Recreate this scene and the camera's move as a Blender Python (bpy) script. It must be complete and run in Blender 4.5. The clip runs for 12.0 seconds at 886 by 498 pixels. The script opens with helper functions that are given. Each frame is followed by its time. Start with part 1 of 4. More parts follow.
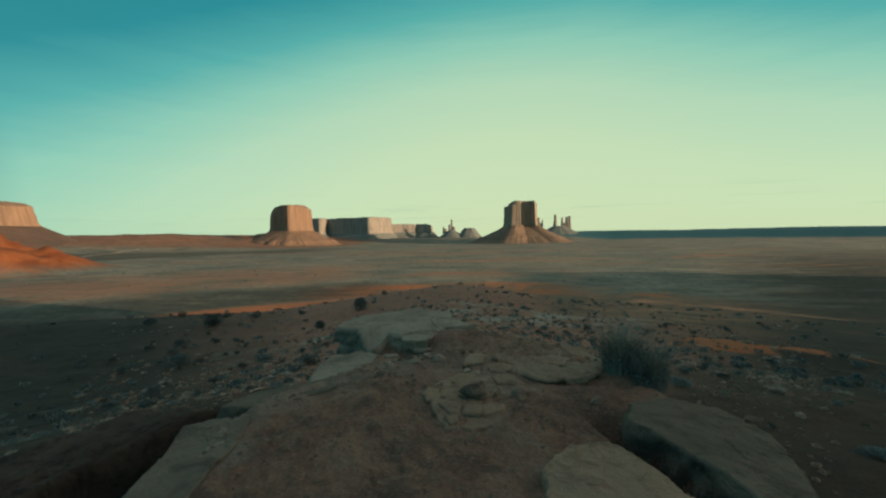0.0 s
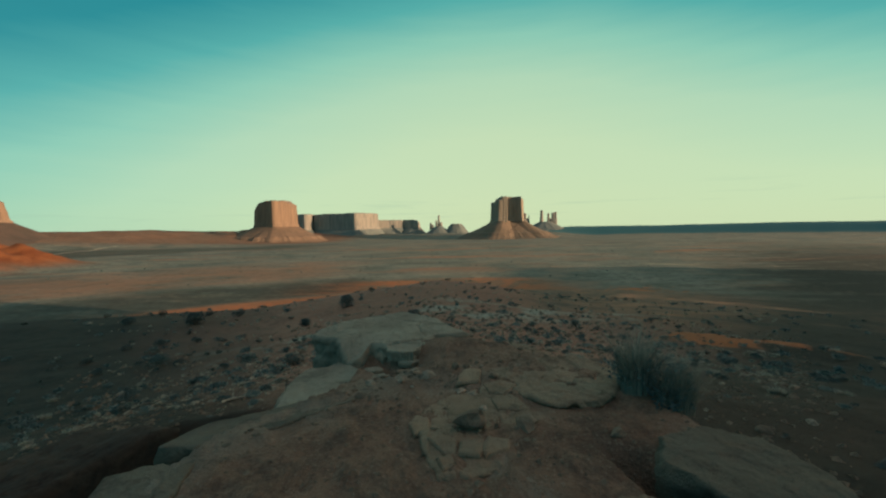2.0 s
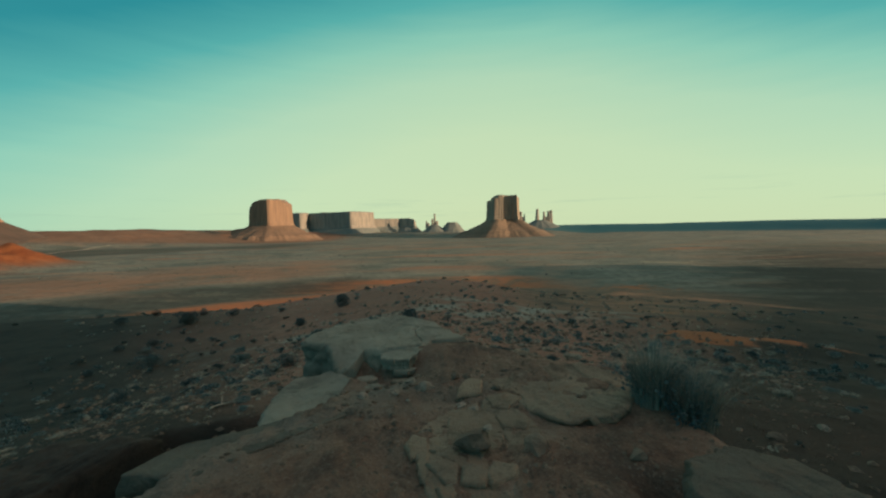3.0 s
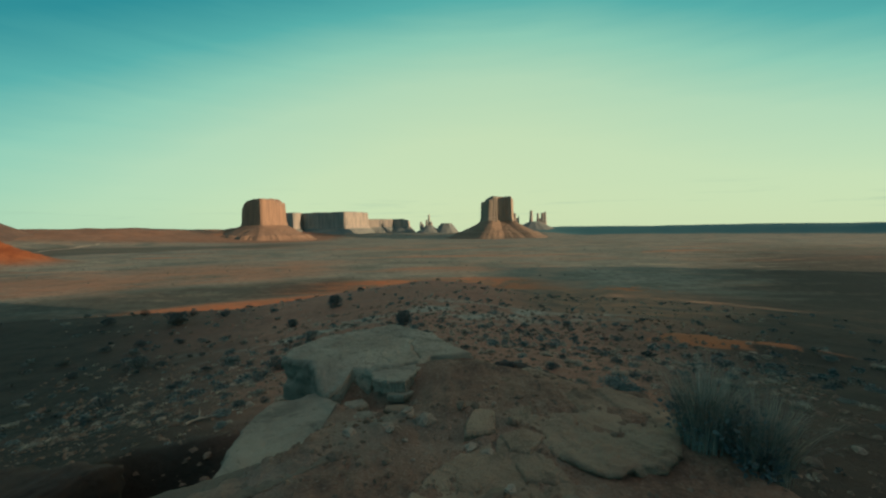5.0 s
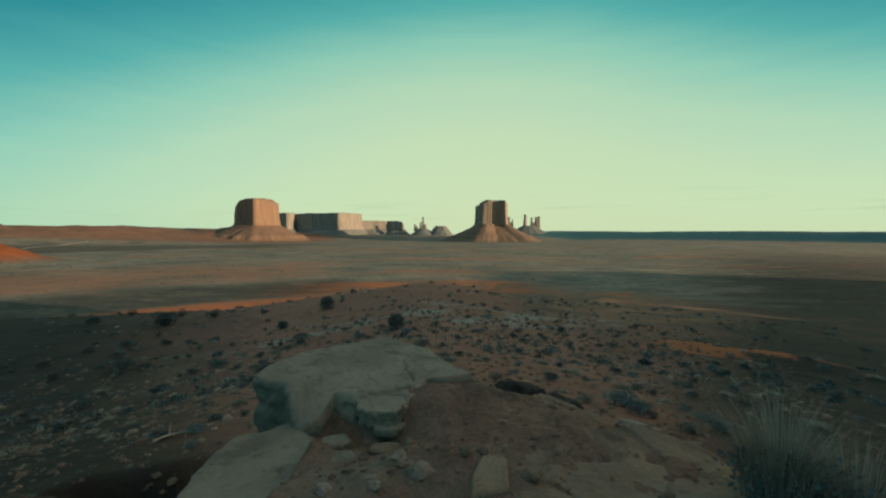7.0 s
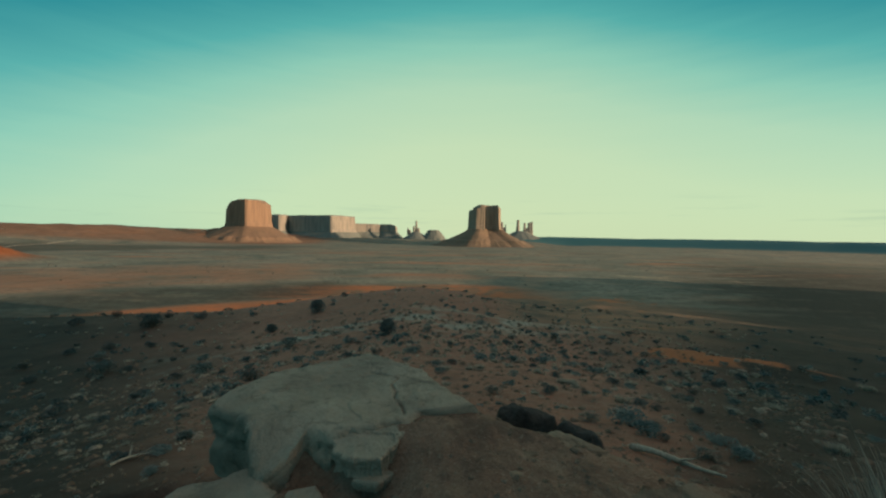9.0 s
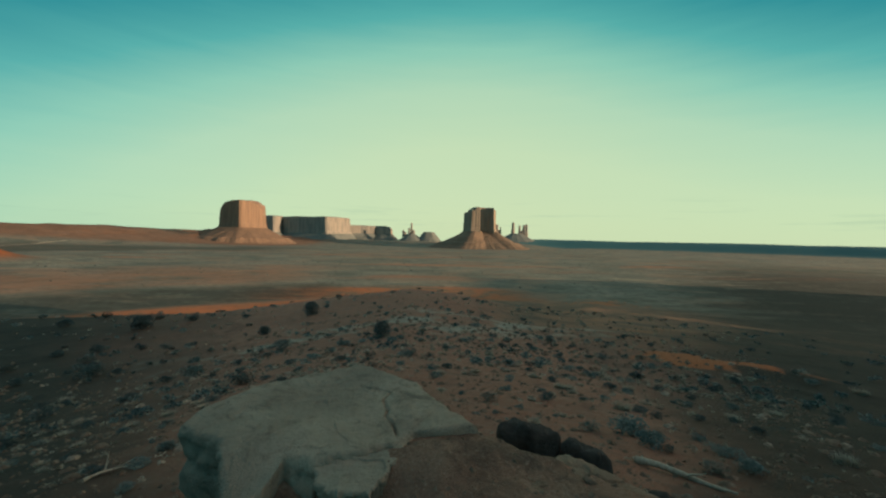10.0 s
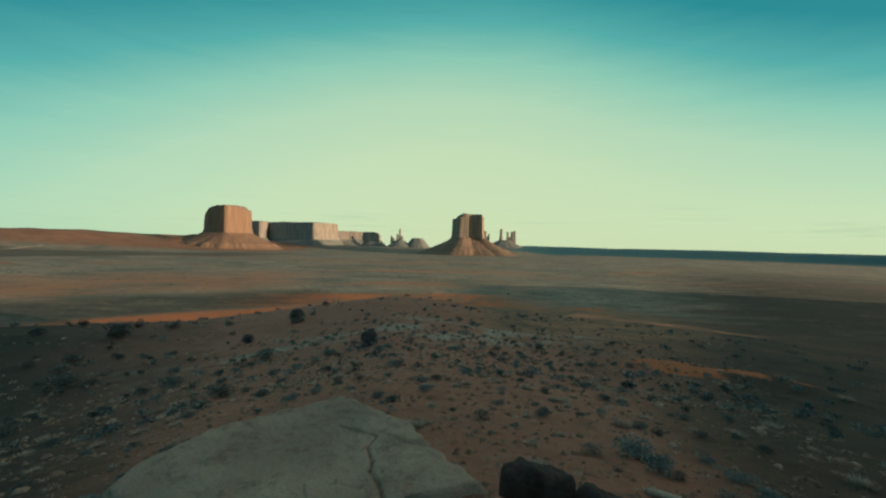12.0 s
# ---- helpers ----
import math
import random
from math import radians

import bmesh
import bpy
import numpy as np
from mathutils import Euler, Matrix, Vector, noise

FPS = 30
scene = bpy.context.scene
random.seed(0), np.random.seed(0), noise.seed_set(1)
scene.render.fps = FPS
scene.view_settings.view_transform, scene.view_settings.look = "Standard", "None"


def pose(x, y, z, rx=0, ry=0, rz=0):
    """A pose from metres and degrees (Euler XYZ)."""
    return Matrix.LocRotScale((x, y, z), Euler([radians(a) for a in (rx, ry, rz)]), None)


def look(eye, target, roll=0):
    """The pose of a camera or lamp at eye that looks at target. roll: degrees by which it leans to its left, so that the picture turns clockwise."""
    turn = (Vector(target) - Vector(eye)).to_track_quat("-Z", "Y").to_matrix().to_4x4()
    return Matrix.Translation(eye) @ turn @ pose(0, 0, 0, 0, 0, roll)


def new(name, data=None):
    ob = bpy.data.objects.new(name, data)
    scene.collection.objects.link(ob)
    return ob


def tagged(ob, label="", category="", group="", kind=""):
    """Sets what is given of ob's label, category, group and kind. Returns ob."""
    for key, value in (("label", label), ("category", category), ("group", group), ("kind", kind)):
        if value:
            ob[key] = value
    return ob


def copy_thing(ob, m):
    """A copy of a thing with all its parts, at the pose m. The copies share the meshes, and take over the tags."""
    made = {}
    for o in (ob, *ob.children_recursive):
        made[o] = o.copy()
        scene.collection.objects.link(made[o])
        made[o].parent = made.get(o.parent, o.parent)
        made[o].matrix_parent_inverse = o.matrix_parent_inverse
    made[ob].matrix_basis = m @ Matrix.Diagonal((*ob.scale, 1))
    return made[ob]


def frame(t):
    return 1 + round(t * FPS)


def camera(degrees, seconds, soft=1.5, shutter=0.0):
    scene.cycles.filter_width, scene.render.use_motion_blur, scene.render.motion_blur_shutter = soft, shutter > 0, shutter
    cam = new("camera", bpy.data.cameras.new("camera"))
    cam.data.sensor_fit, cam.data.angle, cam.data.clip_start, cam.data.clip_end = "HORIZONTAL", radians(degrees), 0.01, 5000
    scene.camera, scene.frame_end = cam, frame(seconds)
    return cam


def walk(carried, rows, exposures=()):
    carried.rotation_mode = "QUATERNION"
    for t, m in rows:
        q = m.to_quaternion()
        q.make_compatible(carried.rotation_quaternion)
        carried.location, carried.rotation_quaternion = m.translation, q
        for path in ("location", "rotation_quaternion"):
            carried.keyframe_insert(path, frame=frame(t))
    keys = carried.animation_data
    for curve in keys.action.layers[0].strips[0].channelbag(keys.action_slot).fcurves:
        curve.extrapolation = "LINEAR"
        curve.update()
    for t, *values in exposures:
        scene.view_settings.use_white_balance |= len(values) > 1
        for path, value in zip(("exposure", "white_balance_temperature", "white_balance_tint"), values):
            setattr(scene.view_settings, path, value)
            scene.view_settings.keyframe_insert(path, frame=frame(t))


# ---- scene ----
cam = camera(98.0, 12.0, soft=2.2)
PATH = [
    (0, (0.365, 0.544, 1.614), (0.322, 2.542, 1.53), -1.0),
    (0.5, (0.354, 0.713, 1.616), (0.329, 2.711, 1.527), -1.1),
    (1, (0.345, 0.877, 1.618), (0.339, 2.875, 1.522), -1.1),
    (1.5, (0.334, 1.034, 1.626), (0.344, 3.031, 1.523), -1.1),
    (2, (0.327, 1.172, 1.629), (0.35, 3.169, 1.522), -1.1),
    (2.5, (0.32, 1.34, 1.628), (0.355, 3.337, 1.517), -1.2),
    (3, (0.308, 1.485, 1.634), (0.352, 3.482, 1.519), -1.2),
    (5, (0.235, 2.119, 1.624), (0.31, 4.115, 1.513), -0.8),
    (5.5, (0.225, 2.284, 1.616), (0.309, 4.28, 1.507), -0.6),
    (6, (0.215, 2.447, 1.613), (0.307, 4.442, 1.505), -0.3),
    (6.5, (0.207, 2.593, 1.611), (0.307, 4.588, 1.509), -0.0),
    (7, (0.202, 2.736, 1.613), (0.309, 4.731, 1.516), 0.1),
    (9, (0.185, 3.377, 1.588), (0.329, 5.371, 1.513), 1.0),
    (9.5, (0.188, 3.514, 1.593), (0.343, 5.507, 1.522), 1.2),
    (10, (0.189, 3.677, 1.589), (0.358, 5.669, 1.525), 1.3),
    (10.5, (0.182, 3.819, 1.598), (0.363, 5.81, 1.54), 1.4),
    (11, (0.184, 3.979, 1.604), (0.382, 5.969, 1.554), 1.4),
    (11.5, (0.174, 4.141, 1.612), (0.388, 6.129, 1.572), 1.5),
    (12, (0.171, 4.248, 1.624), (0.399, 6.235, 1.594), 1.5),
]
walk(cam, [(t, look(eye, target, roll)) for t, eye, target, roll in PATH])

# ---- sky and sun ----
TO_SUN = Vector((0.93, -0.36, 0.0)).normalized() * math.cos(radians(9)) + Vector((0, 0, math.sin(radians(9))))
world = bpy.data.worlds.new("sky")
scene.world = world
world.use_nodes = True


class Nodes:
    """Small helper to write node trees."""

    def __init__(self, tree):
        self.tree = tree

    def add(self, kind, **inputs):
        n = self.tree.nodes.new("ShaderNode" + kind)
        for key, value in inputs.items():
            self.put(n.inputs[key.replace("_", " ")], value)
        return n

    def put(self, socket, value):
        if isinstance(value, bpy.types.NodeSocket):
            self.tree.links.new(value, socket)
        else:
            socket.default_value = value

    def math(self, op, a, b=0.0, c=0.0, clamp=False):
        n = self.tree.nodes.new("ShaderNodeMath")
        n.operation, n.use_clamp = op, clamp
        for k, v in enumerate((a, b, c)):
            self.put(n.inputs[k], v)
        return n.outputs[0]

    def mix(self, f, a, b, blend="MIX"):
        n = self.tree.nodes.new("ShaderNodeMix")
        n.data_type, n.blend_type = "RGBA", blend
        for k, v in ((0, f), (6, a), (7, b)):
            self.put(n.inputs[k], (*v, 1) if isinstance(v, tuple) and len(v) == 3 else v)
        return n.outputs[2]

    def noise(self, where, scale, detail=4.0, rough=0.55, distortion=0.0):
        n = self.add("TexNoise", Vector=where, Scale=scale, Detail=detail, Roughness=rough, Distortion=distortion)
        return n.outputs[0]

    def ramp(self, f, *stops):
        n = self.add("ValToRGB", Fac=f)
        e = n.color_ramp.elements
        while len(e) < len(stops):
            e.new(0.5)
        for k, (at, c) in enumerate(stops):
            e[k].position = at
            e[k].color = (c, c, c, 1) if isinstance(c, (int, float)) else (*c, 1)
        return n.outputs[0]

    def scaled(self, where, sx, sy, sz):
        n = self.add("Mapping", Vector=where)
        n.inputs["Scale"].default_value = (sx, sy, sz)
        return n.outputs[0]


def srgb(r, g, b):
    return tuple(((v / 255 + 0.055) / 1.055) ** 2.4 if v > 10 else v / 3294.6 for v in (r, g, b))


# the sky: pale green-gold over the horizon, deep teal overhead and far to the sides
N = Nodes(world.node_tree)
back = world.node_tree.nodes["Background"]
nishita = N.add("TexSky")
nishita.sky_type, nishita.sun_disc = "NISHITA", False
nishita.sun_elevation = radians(9)
nishita.sun_rotation = math.atan2(TO_SUN.x, TO_SUN.y)
toward = N.add("TexCoord").outputs["Generated"]
axes = N.add("SeparateXYZ", Vector=toward)
# teal towards the left and the upper corners stands in for lens vignetting
side = N.math("SUBTRACT", axes.outputs[0], 0.14)
wide = N.math("MULTIPLY", side, side)
lift = N.math("MAXIMUM", axes.outputs[2], 0.0)
to_left = N.math("LESS_THAN", side, 0.0)
spread = N.math("ADD", N.math("MULTIPLY_ADD", to_left, 0.155, 0.02), N.math("MULTIPLY", lift, N.math("MULTIPLY_ADD", to_left, -0.80, 1.15)))
q = N.math("SQRT", N.math("ADD", N.math("MULTIPLY", wide, spread), N.math("MULTIPLY", axes.outputs[2], axes.outputs[2])))
veil = N.noise(N.scaled(toward, 1.5, 1.5, 16.0), 2.2, 5.0)
q = N.math("ADD", q, N.math("MULTIPLY", N.math("SUBTRACT", veil, 0.5), 0.03))
glow = N.ramp(q, (0.0, srgb(204, 221, 178)), (0.22, srgb(196, 220, 180)), (0.35, srgb(176, 213, 181)),
              (0.43, srgb(140, 200, 178)), (0.495, srgb(84, 172, 166)), (0.565, srgb(36, 138, 146)), (1.0, srgb(12, 84, 100)))
# added warm sky out of view, near the low sun and overhead, lights the ground
facing = N.add("VectorMath", )
facing.operation = "DOT_PRODUCT"
N.put(facing.inputs[0], toward)
facing.inputs[1].default_value = (0.955, 0.02, 0.295)
# unseen sky behind and far left kept dark teal to deepen shaded faces
glow = N.mix(N.ramp(N.math("MULTIPLY", axes.outputs[1], -1.0), (0.0, 0), (0.6, 1)), glow, (0.045, 0.215, 0.255))
glow = N.mix(N.ramp(N.math("MULTIPLY", axes.outputs[0], -1.0), (0.74, 0), (0.92, 1)), glow, (0.030, 0.165, 0.205))
glow = N.mix(N.ramp(facing.outputs["Value"], (0.885, 0), (1.0, 1)), glow, (1.9, 1.18, 0.73))
glow = N.mix(N.ramp(axes.outputs[2], (0.62, 0), (0.95, 1)), glow, (0.345, 0.318, 0.28))
dim = N.mix(1.0, nishita.outputs[0], (0.06, 0.07, 0.065), "MULTIPLY")
wisp = N.ramp(N.noise(N.scaled(toward, 2.6, 2.6, 46.0), 1.6, 6.0, 0.6), (0.55, 0), (0.68, 1))
low = N.ramp(axes.outputs[2], (0.012, 0), (0.03, 1), (0.06, 1), (0.11, 0))
glow = N.mix(N.math("MULTIPLY", N.math("MULTIPLY", wisp, low), 0.22), glow, srgb(132, 170, 152))
N.put(back.inputs[0], N.mix(0.12, glow, dim))
back.inputs[1].default_value = 1.12

lamp = bpy.data.lights.new("sun", "SUN")
lamp.energy, lamp.angle, lamp.color = 5.0, radians(0.6), (1.0, 0.66, 0.40)
sun = new("sun", lamp)
sun.matrix_world = look(TO_SUN * 100, (0, 0, 0))

# ---- numeric noise for shapes ----


def lattice(i, j, seed):
    n = (i.astype(np.int64) * 374761393 + j.astype(np.int64) * 668265263 + seed * 974711) & 0x7FFFFFFF
    n = ((n ^ (n >> 13)) * 1274126177) & 0x7FFFFFFF
    return ((n ^ (n >> 16)) & 0xFFFF) / 65535.0


def value_noise(x, y, seed=0):
    x, y = np.asarray(x, float), np.asarray(y, float)
    i, j = np.floor(x), np.floor(y)
    fx, fy = x - i, y - j
    fx, fy = fx * fx * (3 - 2 * fx), fy * fy * (3 - 2 * fy)
    a, b = lattice(i, j, seed), lattice(i + 1, j, seed)
    c, d = lattice(i, j + 1, seed), lattice(i + 1, j + 1, seed)
    return (a * (1 - fx) + b * fx) * (1 - fy) + (c * (1 - fx) + d * fx) * fy


def fbm(x, y, octaves=4, seed=0):
    """Noise from about -1 to 1."""
    total, size = 0.0, 0.5
    for k in range(octaves):
        total = total + size * (2 * value_noise(np.asarray(x) * 2 ** k, np.asarray(y) * 2 ** k, seed + k * 17) - 1)
        size *= 0.5
    return total


def step(a, b, v):
    t = np.clip((np.asarray(v, float) - a) / (b - a), 0, 1)
    return t * t * (3 - 2 * t)


# ---- the lie of the land ----
RIDGE_Y = (-400, -60, 0, 8, 10, 14.6, 17, 29, 42, 60, 77, 98, 125, 200, 350, 600)
RIDGE_Z = (-30, -2, -1.0, -1.35, -1.8, -2.9, -3.6, -6.4, -8.6, -10.7, -11.7, -12.5, -16, -36, -62, -80)


def platform(x, y):
    """1 on the rock platform, 0 on the slope round it."""
    wob = 0.16 * fbm(x * 1.3, y * 1.3, 3, 5)
    edge = np.interp(y, (2, 3.6, 4.2, 4.55, 4.9, 6.0), (-1.42, -1.62, -1.45, -1.05, -0.80, -0.75))
    left = step(edge - 0.14, edge + 0.14, x + 0.5 * wob)
    right = 1 - step(2.3, 3.2, x + wob + 0.12 * np.abs(y - 4))
    brink = np.interp(x, (-0.6, 0.5, 0.9, 1.35, 1.65, 1.9, 2.6), (7.0, 7.25, 6.85, 6.4, 6.1, 5.9, 5.6))
    far = 1 - step(brink - 0.35, brink + 0.85, y + wob)
    return left * right * far


def land(x, y):
    x, y = np.asarray(x, float), np.asarray(y, float)
    r = np.hypot(x, y)
    ridge = np.interp(y, RIDGE_Y, RIDGE_Z)
    reach = 28 + 0.3 * np.clip(y - 50, 0, 200)
    drop_left = 9 * (1 - np.exp(-(np.abs(x) / reach) ** 1.5))
    drop_right = 12 * (1 - np.exp(-(np.abs(x) / (60 + 0.2 * np.clip(y - 50, 0, 200))) ** 1.5))
    z = ridge - np.where(x < 0, drop_left, drop_right)
    z = z - 0.34 * np.clip(r - 175, 0, 400)
    # the right-hand flank runs down to the plain in one hollow slope
    azimuth = np.arctan2(x, np.maximum(y, 0.5))
    flank = -np.interp(r, (0, 25, 75, 98, 150, 250, 350, 440, 520, 600), (1.5, 5.0, 14.2, 17.4, 25.6, 41.5, 56.5, 69.5, 79.0, 90.0))
    mix = step(0.06, 0.46, azimuth) * step(28, 90, r)
    z = z * (1 - mix) + flank * mix
    rough = step(6, 40, r)
    z = z + rough * (0.5 * fbm(x / 11, y / 11, 4, 1) + 2.2 * step(40, 200, r) * fbm(x / 60, y / 60, 4, 2))
    z = z + 0.12 * fbm(x / 1.4, y / 1.4, 4, 3)
    plain = -72 - 0.0065 * r + 3.0 * fbm(x / 240, y / 240, 4, 8) + 6 * fbm(x / 900, y / 900, 3, 9)
    # low folds of the desert to the left, far off
    fold = step(2300, 3900, r) * step(-900, -2400, x) * np.where(y > 0, 1, 0)
    plain = plain + fold * (95 + 30 * step(-1700, -2600, x) + 35 * fbm(x / 500, y / 500, 3, 11))
    # red foothills under the left-hand mesa
    hill = np.exp(-(((x + 1330) / 300) ** 2 + ((y - 1010) / 170) ** 2))
    plain = plain + hill * (88 + 90 * fbm(x / 110, y / 80, 6, 14)) * step(0.02, 0.4, hill)
    # low swell on which the far mesas stand, and a shoulder beside the first butte
    bearing = np.arctan2(x, np.maximum(y, 1.0))
    swell = step(3500, 4300, r) * step(-0.50, -0.30, bearing) * step(0.40, 0.24, bearing) * np.where(y > 0, 1, 0)
    plain = plain + swell * (46 + 16 * fbm(x / 330, y / 330, 3, 16))
    plain = plain + 62 * np.exp(-(((x + 1730) / 150) ** 2 + ((y - 3560) / 220) ** 2))
    # the far rim of the basin to the right
    rim = step(4150, 4700, r) * np.where(y > 0, 1, 0) * step(900, 1900, x)
    plain = plain + rim * (100 + 10 * fbm(x / 700, y / 300, 3, 12))
    k = 8.0
    z = np.maximum(z, plain) + k * np.exp(-np.abs(z - plain) / k) * 0.5 * step(120, 300, r)
    # red sand mounds on the right-hand flank
    for bx, by, br, up in ((30, 43.5, 3.8, 0.6), (30.5, 38.5, 3.2, 0.4), (35.5, 39, 4.4, 0.7), (38.5, 37.0, 3.8, 0.4)):
        z = z + up * np.exp(-((x - bx) ** 2 + (y - by) ** 2) / br ** 2)
    # a gully below the platform's left edge
    bank = -4.75 - 0.36 * np.clip(6.6 - y, 0, 6) + 0.25 * fbm(x / 2, y / 0.9, 3, 61)
    z = z - 3.0 * step(bank - 0.25, bank + 0.25, x) * step(-1.5, -2.0, x) * step(8.6, 7.3, y) * step(-4.0, 0.0, y)
    z = z + 0.65 * np.exp(-(((x - 1.5) / 1.1) ** 2 + ((y - 7.1) / 0.9) ** 2))
    p = platform(x, y)
    # crevice between two slabs of the platform
    mid = np.interp(y, (2.0, 2.7, 3.1, 3.5, 3.9), (2.08, 1.92, 1.79, 1.64, 1.48))
    gap = 0.6 * step(0.17, 0.05, np.abs(x - mid)) * step(3.85, 3.3, y) * step(0.8, 1.8, y)
    top = np.interp(y, (2, 3, 4.4, 5.2, 6.2, 7.2), (0.03, 0.05, 0.10, 0.13, 0.08, -0.10)) - gap
    top = top - 0.12 * np.exp(-((x + 0.55) ** 2 + (y - 5.45) ** 2) / 0.16)
    top = top + 0.09 * np.exp(-((x - 0.50) ** 2 + (y - 6.3) ** 2) / 0.2)
    top = top - 0.15 * np.exp(-((x + 0.15) ** 2 + (y - 5.72) ** 2) / 0.11)
    top = top - 0.28 * np.exp(-((x + 0.48) ** 2 + (y - 5.98) ** 2) / 0.05) - 0.12 * np.exp(-((x + 0.05) ** 2 + (y - 5.82) ** 2) / 0.03)
    top = top + 0.05 * fbm(x / 0.9, y / 0.9, 4, 4) + 0.035 * fbm(x * 5, y * 5, 4, 6) + 0.022 * fbm(x * 13, y * 13, 3, 7)
    return z * (1 - p) + top * p


def height(x, y):
    return float(land(np.array([x]), np.array([y]))[0])


# ---- materials ----


def material(name, rough=0.9):
    m = bpy.data.materials.new(name)
    m.use_nodes = True
    n = Nodes(m.node_tree)
    b = m.node_tree.nodes["Principled BSDF"]
    b.inputs["Roughness"].default_value = rough
    b.inputs["Specular IOR Level"].default_value = 0.25
    return m, n, b


def bumped(n, b, h, strength, distance):
    bump = n.add("Bump", Height=h, Strength=strength, Distance=distance)
    n.put(b.inputs["Normal"], bump.outputs[0])


def ground_material():
    m, n, b = material("desert_ground", 0.95)
    where = n.add("NewGeometry").outputs["Position"]
    attr = n.add("VertexColor")
    soils = n.add("SeparateColor", Color=attr.outputs[0])
    m.node_tree.nodes["Color Attribute"].layer_name = "soils"
    second = n.add("VertexColor")
    second.layer_name = "covers"
    covers = n.add("SeparateColor", Color=second.outputs[0])
    big = n.noise(where, 0.35, 5)
    mid = n.noise(where, 3.0, 6, 0.65)
    fine = n.noise(where, 38.0, 5, 0.7)
    soil = n.mix(n.ramp(big, (0.35, 0), (0.65, 1)), (0.245, 0.128, 0.092), (0.325, 0.153, 0.104))
    soil = n.mix(n.ramp(mid, (0.45, 0), (0.7, 0.7)), soil, (0.285, 0.182, 0.138))
    soil = n.mix(n.ramp(fine, (0.56, 0), (0.72, 0.55)), soil, (0.34, 0.275, 0.235))
    soil = n.mix(n.ramp(fine, (0.28, 0.7), (0.44, 0)), soil, (0.07, 0.045, 0.034))
    patch = n.noise(where, 0.9, 8, 0.8, 0.3)
    speck = n.add("TexVoronoi", Vector=where, Scale=21.0, Randomness=1.0).outputs["Distance"]
    soil = n.mix(n.ramp(patch, (0.52, 0), (0.60, 0.7)), soil, (0.165, 0.10, 0.078))
    soil = n.mix(n.ramp(patch, (0.36, 0.8), (0.45, 0)), soil, (0.31, 0.20, 0.155))
    soil = n.mix(n.ramp(speck, (0.07, 0.6), (0.16, 0)), soil, (0.36, 0.29, 0.235))
    # edge vignetting painted into the soil colour of the flanks, lighter along the crown
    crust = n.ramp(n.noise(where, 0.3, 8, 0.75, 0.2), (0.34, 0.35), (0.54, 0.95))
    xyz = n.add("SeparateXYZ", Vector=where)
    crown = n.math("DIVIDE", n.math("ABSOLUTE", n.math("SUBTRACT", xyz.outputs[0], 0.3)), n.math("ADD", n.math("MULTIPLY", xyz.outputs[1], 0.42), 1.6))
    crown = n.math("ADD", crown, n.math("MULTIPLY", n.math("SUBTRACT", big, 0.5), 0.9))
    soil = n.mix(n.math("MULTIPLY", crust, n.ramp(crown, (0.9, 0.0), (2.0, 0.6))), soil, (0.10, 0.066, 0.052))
    dust = n.mix(n.ramp(mid, (0.35, 0), (0.65, 1)), (0.185, 0.122, 0.09), (0.29, 0.19, 0.138))
    dust = n.mix(n.ramp(patch, (0.50, 0), (0.57, 0.8)), dust, (0.095, 0.070, 0.056))
    dust = n.mix(n.ramp(patch, (0.38, 0.75), (0.46, 0)), dust, (0.33, 0.255, 0.195))
    dust = n.mix(n.ramp(fine, (0.55, 0), (0.68, 0.6)), dust, (0.36, 0.30, 0.24))
    dust = n.mix(n.ramp(fine, (0.32, 0.6), (0.44, 0)), dust, (0.07, 0.05, 0.04))
    soil = n.mix(n.ramp(n.math("ADD", xyz.outputs[2], 0.5), (0.05, 0.0), (0.4, 0.75)), soil, dust)
    gravel = n.mix(n.ramp(n.noise(where, 0.9, 6, 0.7), (0.35, 0), (0.65, 1)), (0.20, 0.195, 0.165), (0.38, 0.37, 0.31))
    sand = n.mix(n.ramp(n.noise(where, 0.05, 5), (0.35, 0), (0.65, 1)), (0.50, 0.145, 0.048), (0.36, 0.145, 0.068))
    streak = n.noise(n.scaled(where, 0.004, 0.006, 0.01), 1.0, 8, 0.66, 0.8)
    dots = n.noise(where, 0.09, 6, 0.8)
    scrub = n.mix(n.ramp(streak, (0.36, 0), (0.62, 1)), (0.125, 0.148, 0.128), (0.25, 0.245, 0.20))
    mottle = n.noise(n.scaled(where, 0.012, 0.015, 0.02), 1.0, 7, 0.7, 0.4)
    scrub = n.mix(n.ramp(mottle, (0.52, 0), (0.66, 0.8)), scrub, (0.105, 0.112, 0.088))
    scrub = n.mix(n.ramp(mottle, (0.33, 0.7), (0.44, 0)), scrub, (0.38, 0.31, 0.225))
    scrub = n.mix(n.ramp(dots, (0.50, 0), (0.64, 0.85)), scrub, (0.045, 0.056, 0.042))
    drift = n.noise(n.scaled(where, 0.006, 0.009, 0.01), 1.0, 9, 0.72, 0.6)
    scrub = n.mix(n.ramp(drift, (0.50, 0), (0.60, 0.75)), scrub, (0.27, 0.20, 0.145))
    sand = n.mix(n.math("MULTIPLY", n.ramp(drift, (0.36, 1), (0.48, 0)), soils.outputs[2]), sand, (0.13, 0.115, 0.085))
    sand = n.mix(n.math("MULTIPLY", n.ramp(dots, (0.52, 0), (0.66, 0.6)), soils.outputs[2]), sand, (0.10, 0.10, 0.07))
    c = n.mix(soils.outputs[2], soil, scrub)
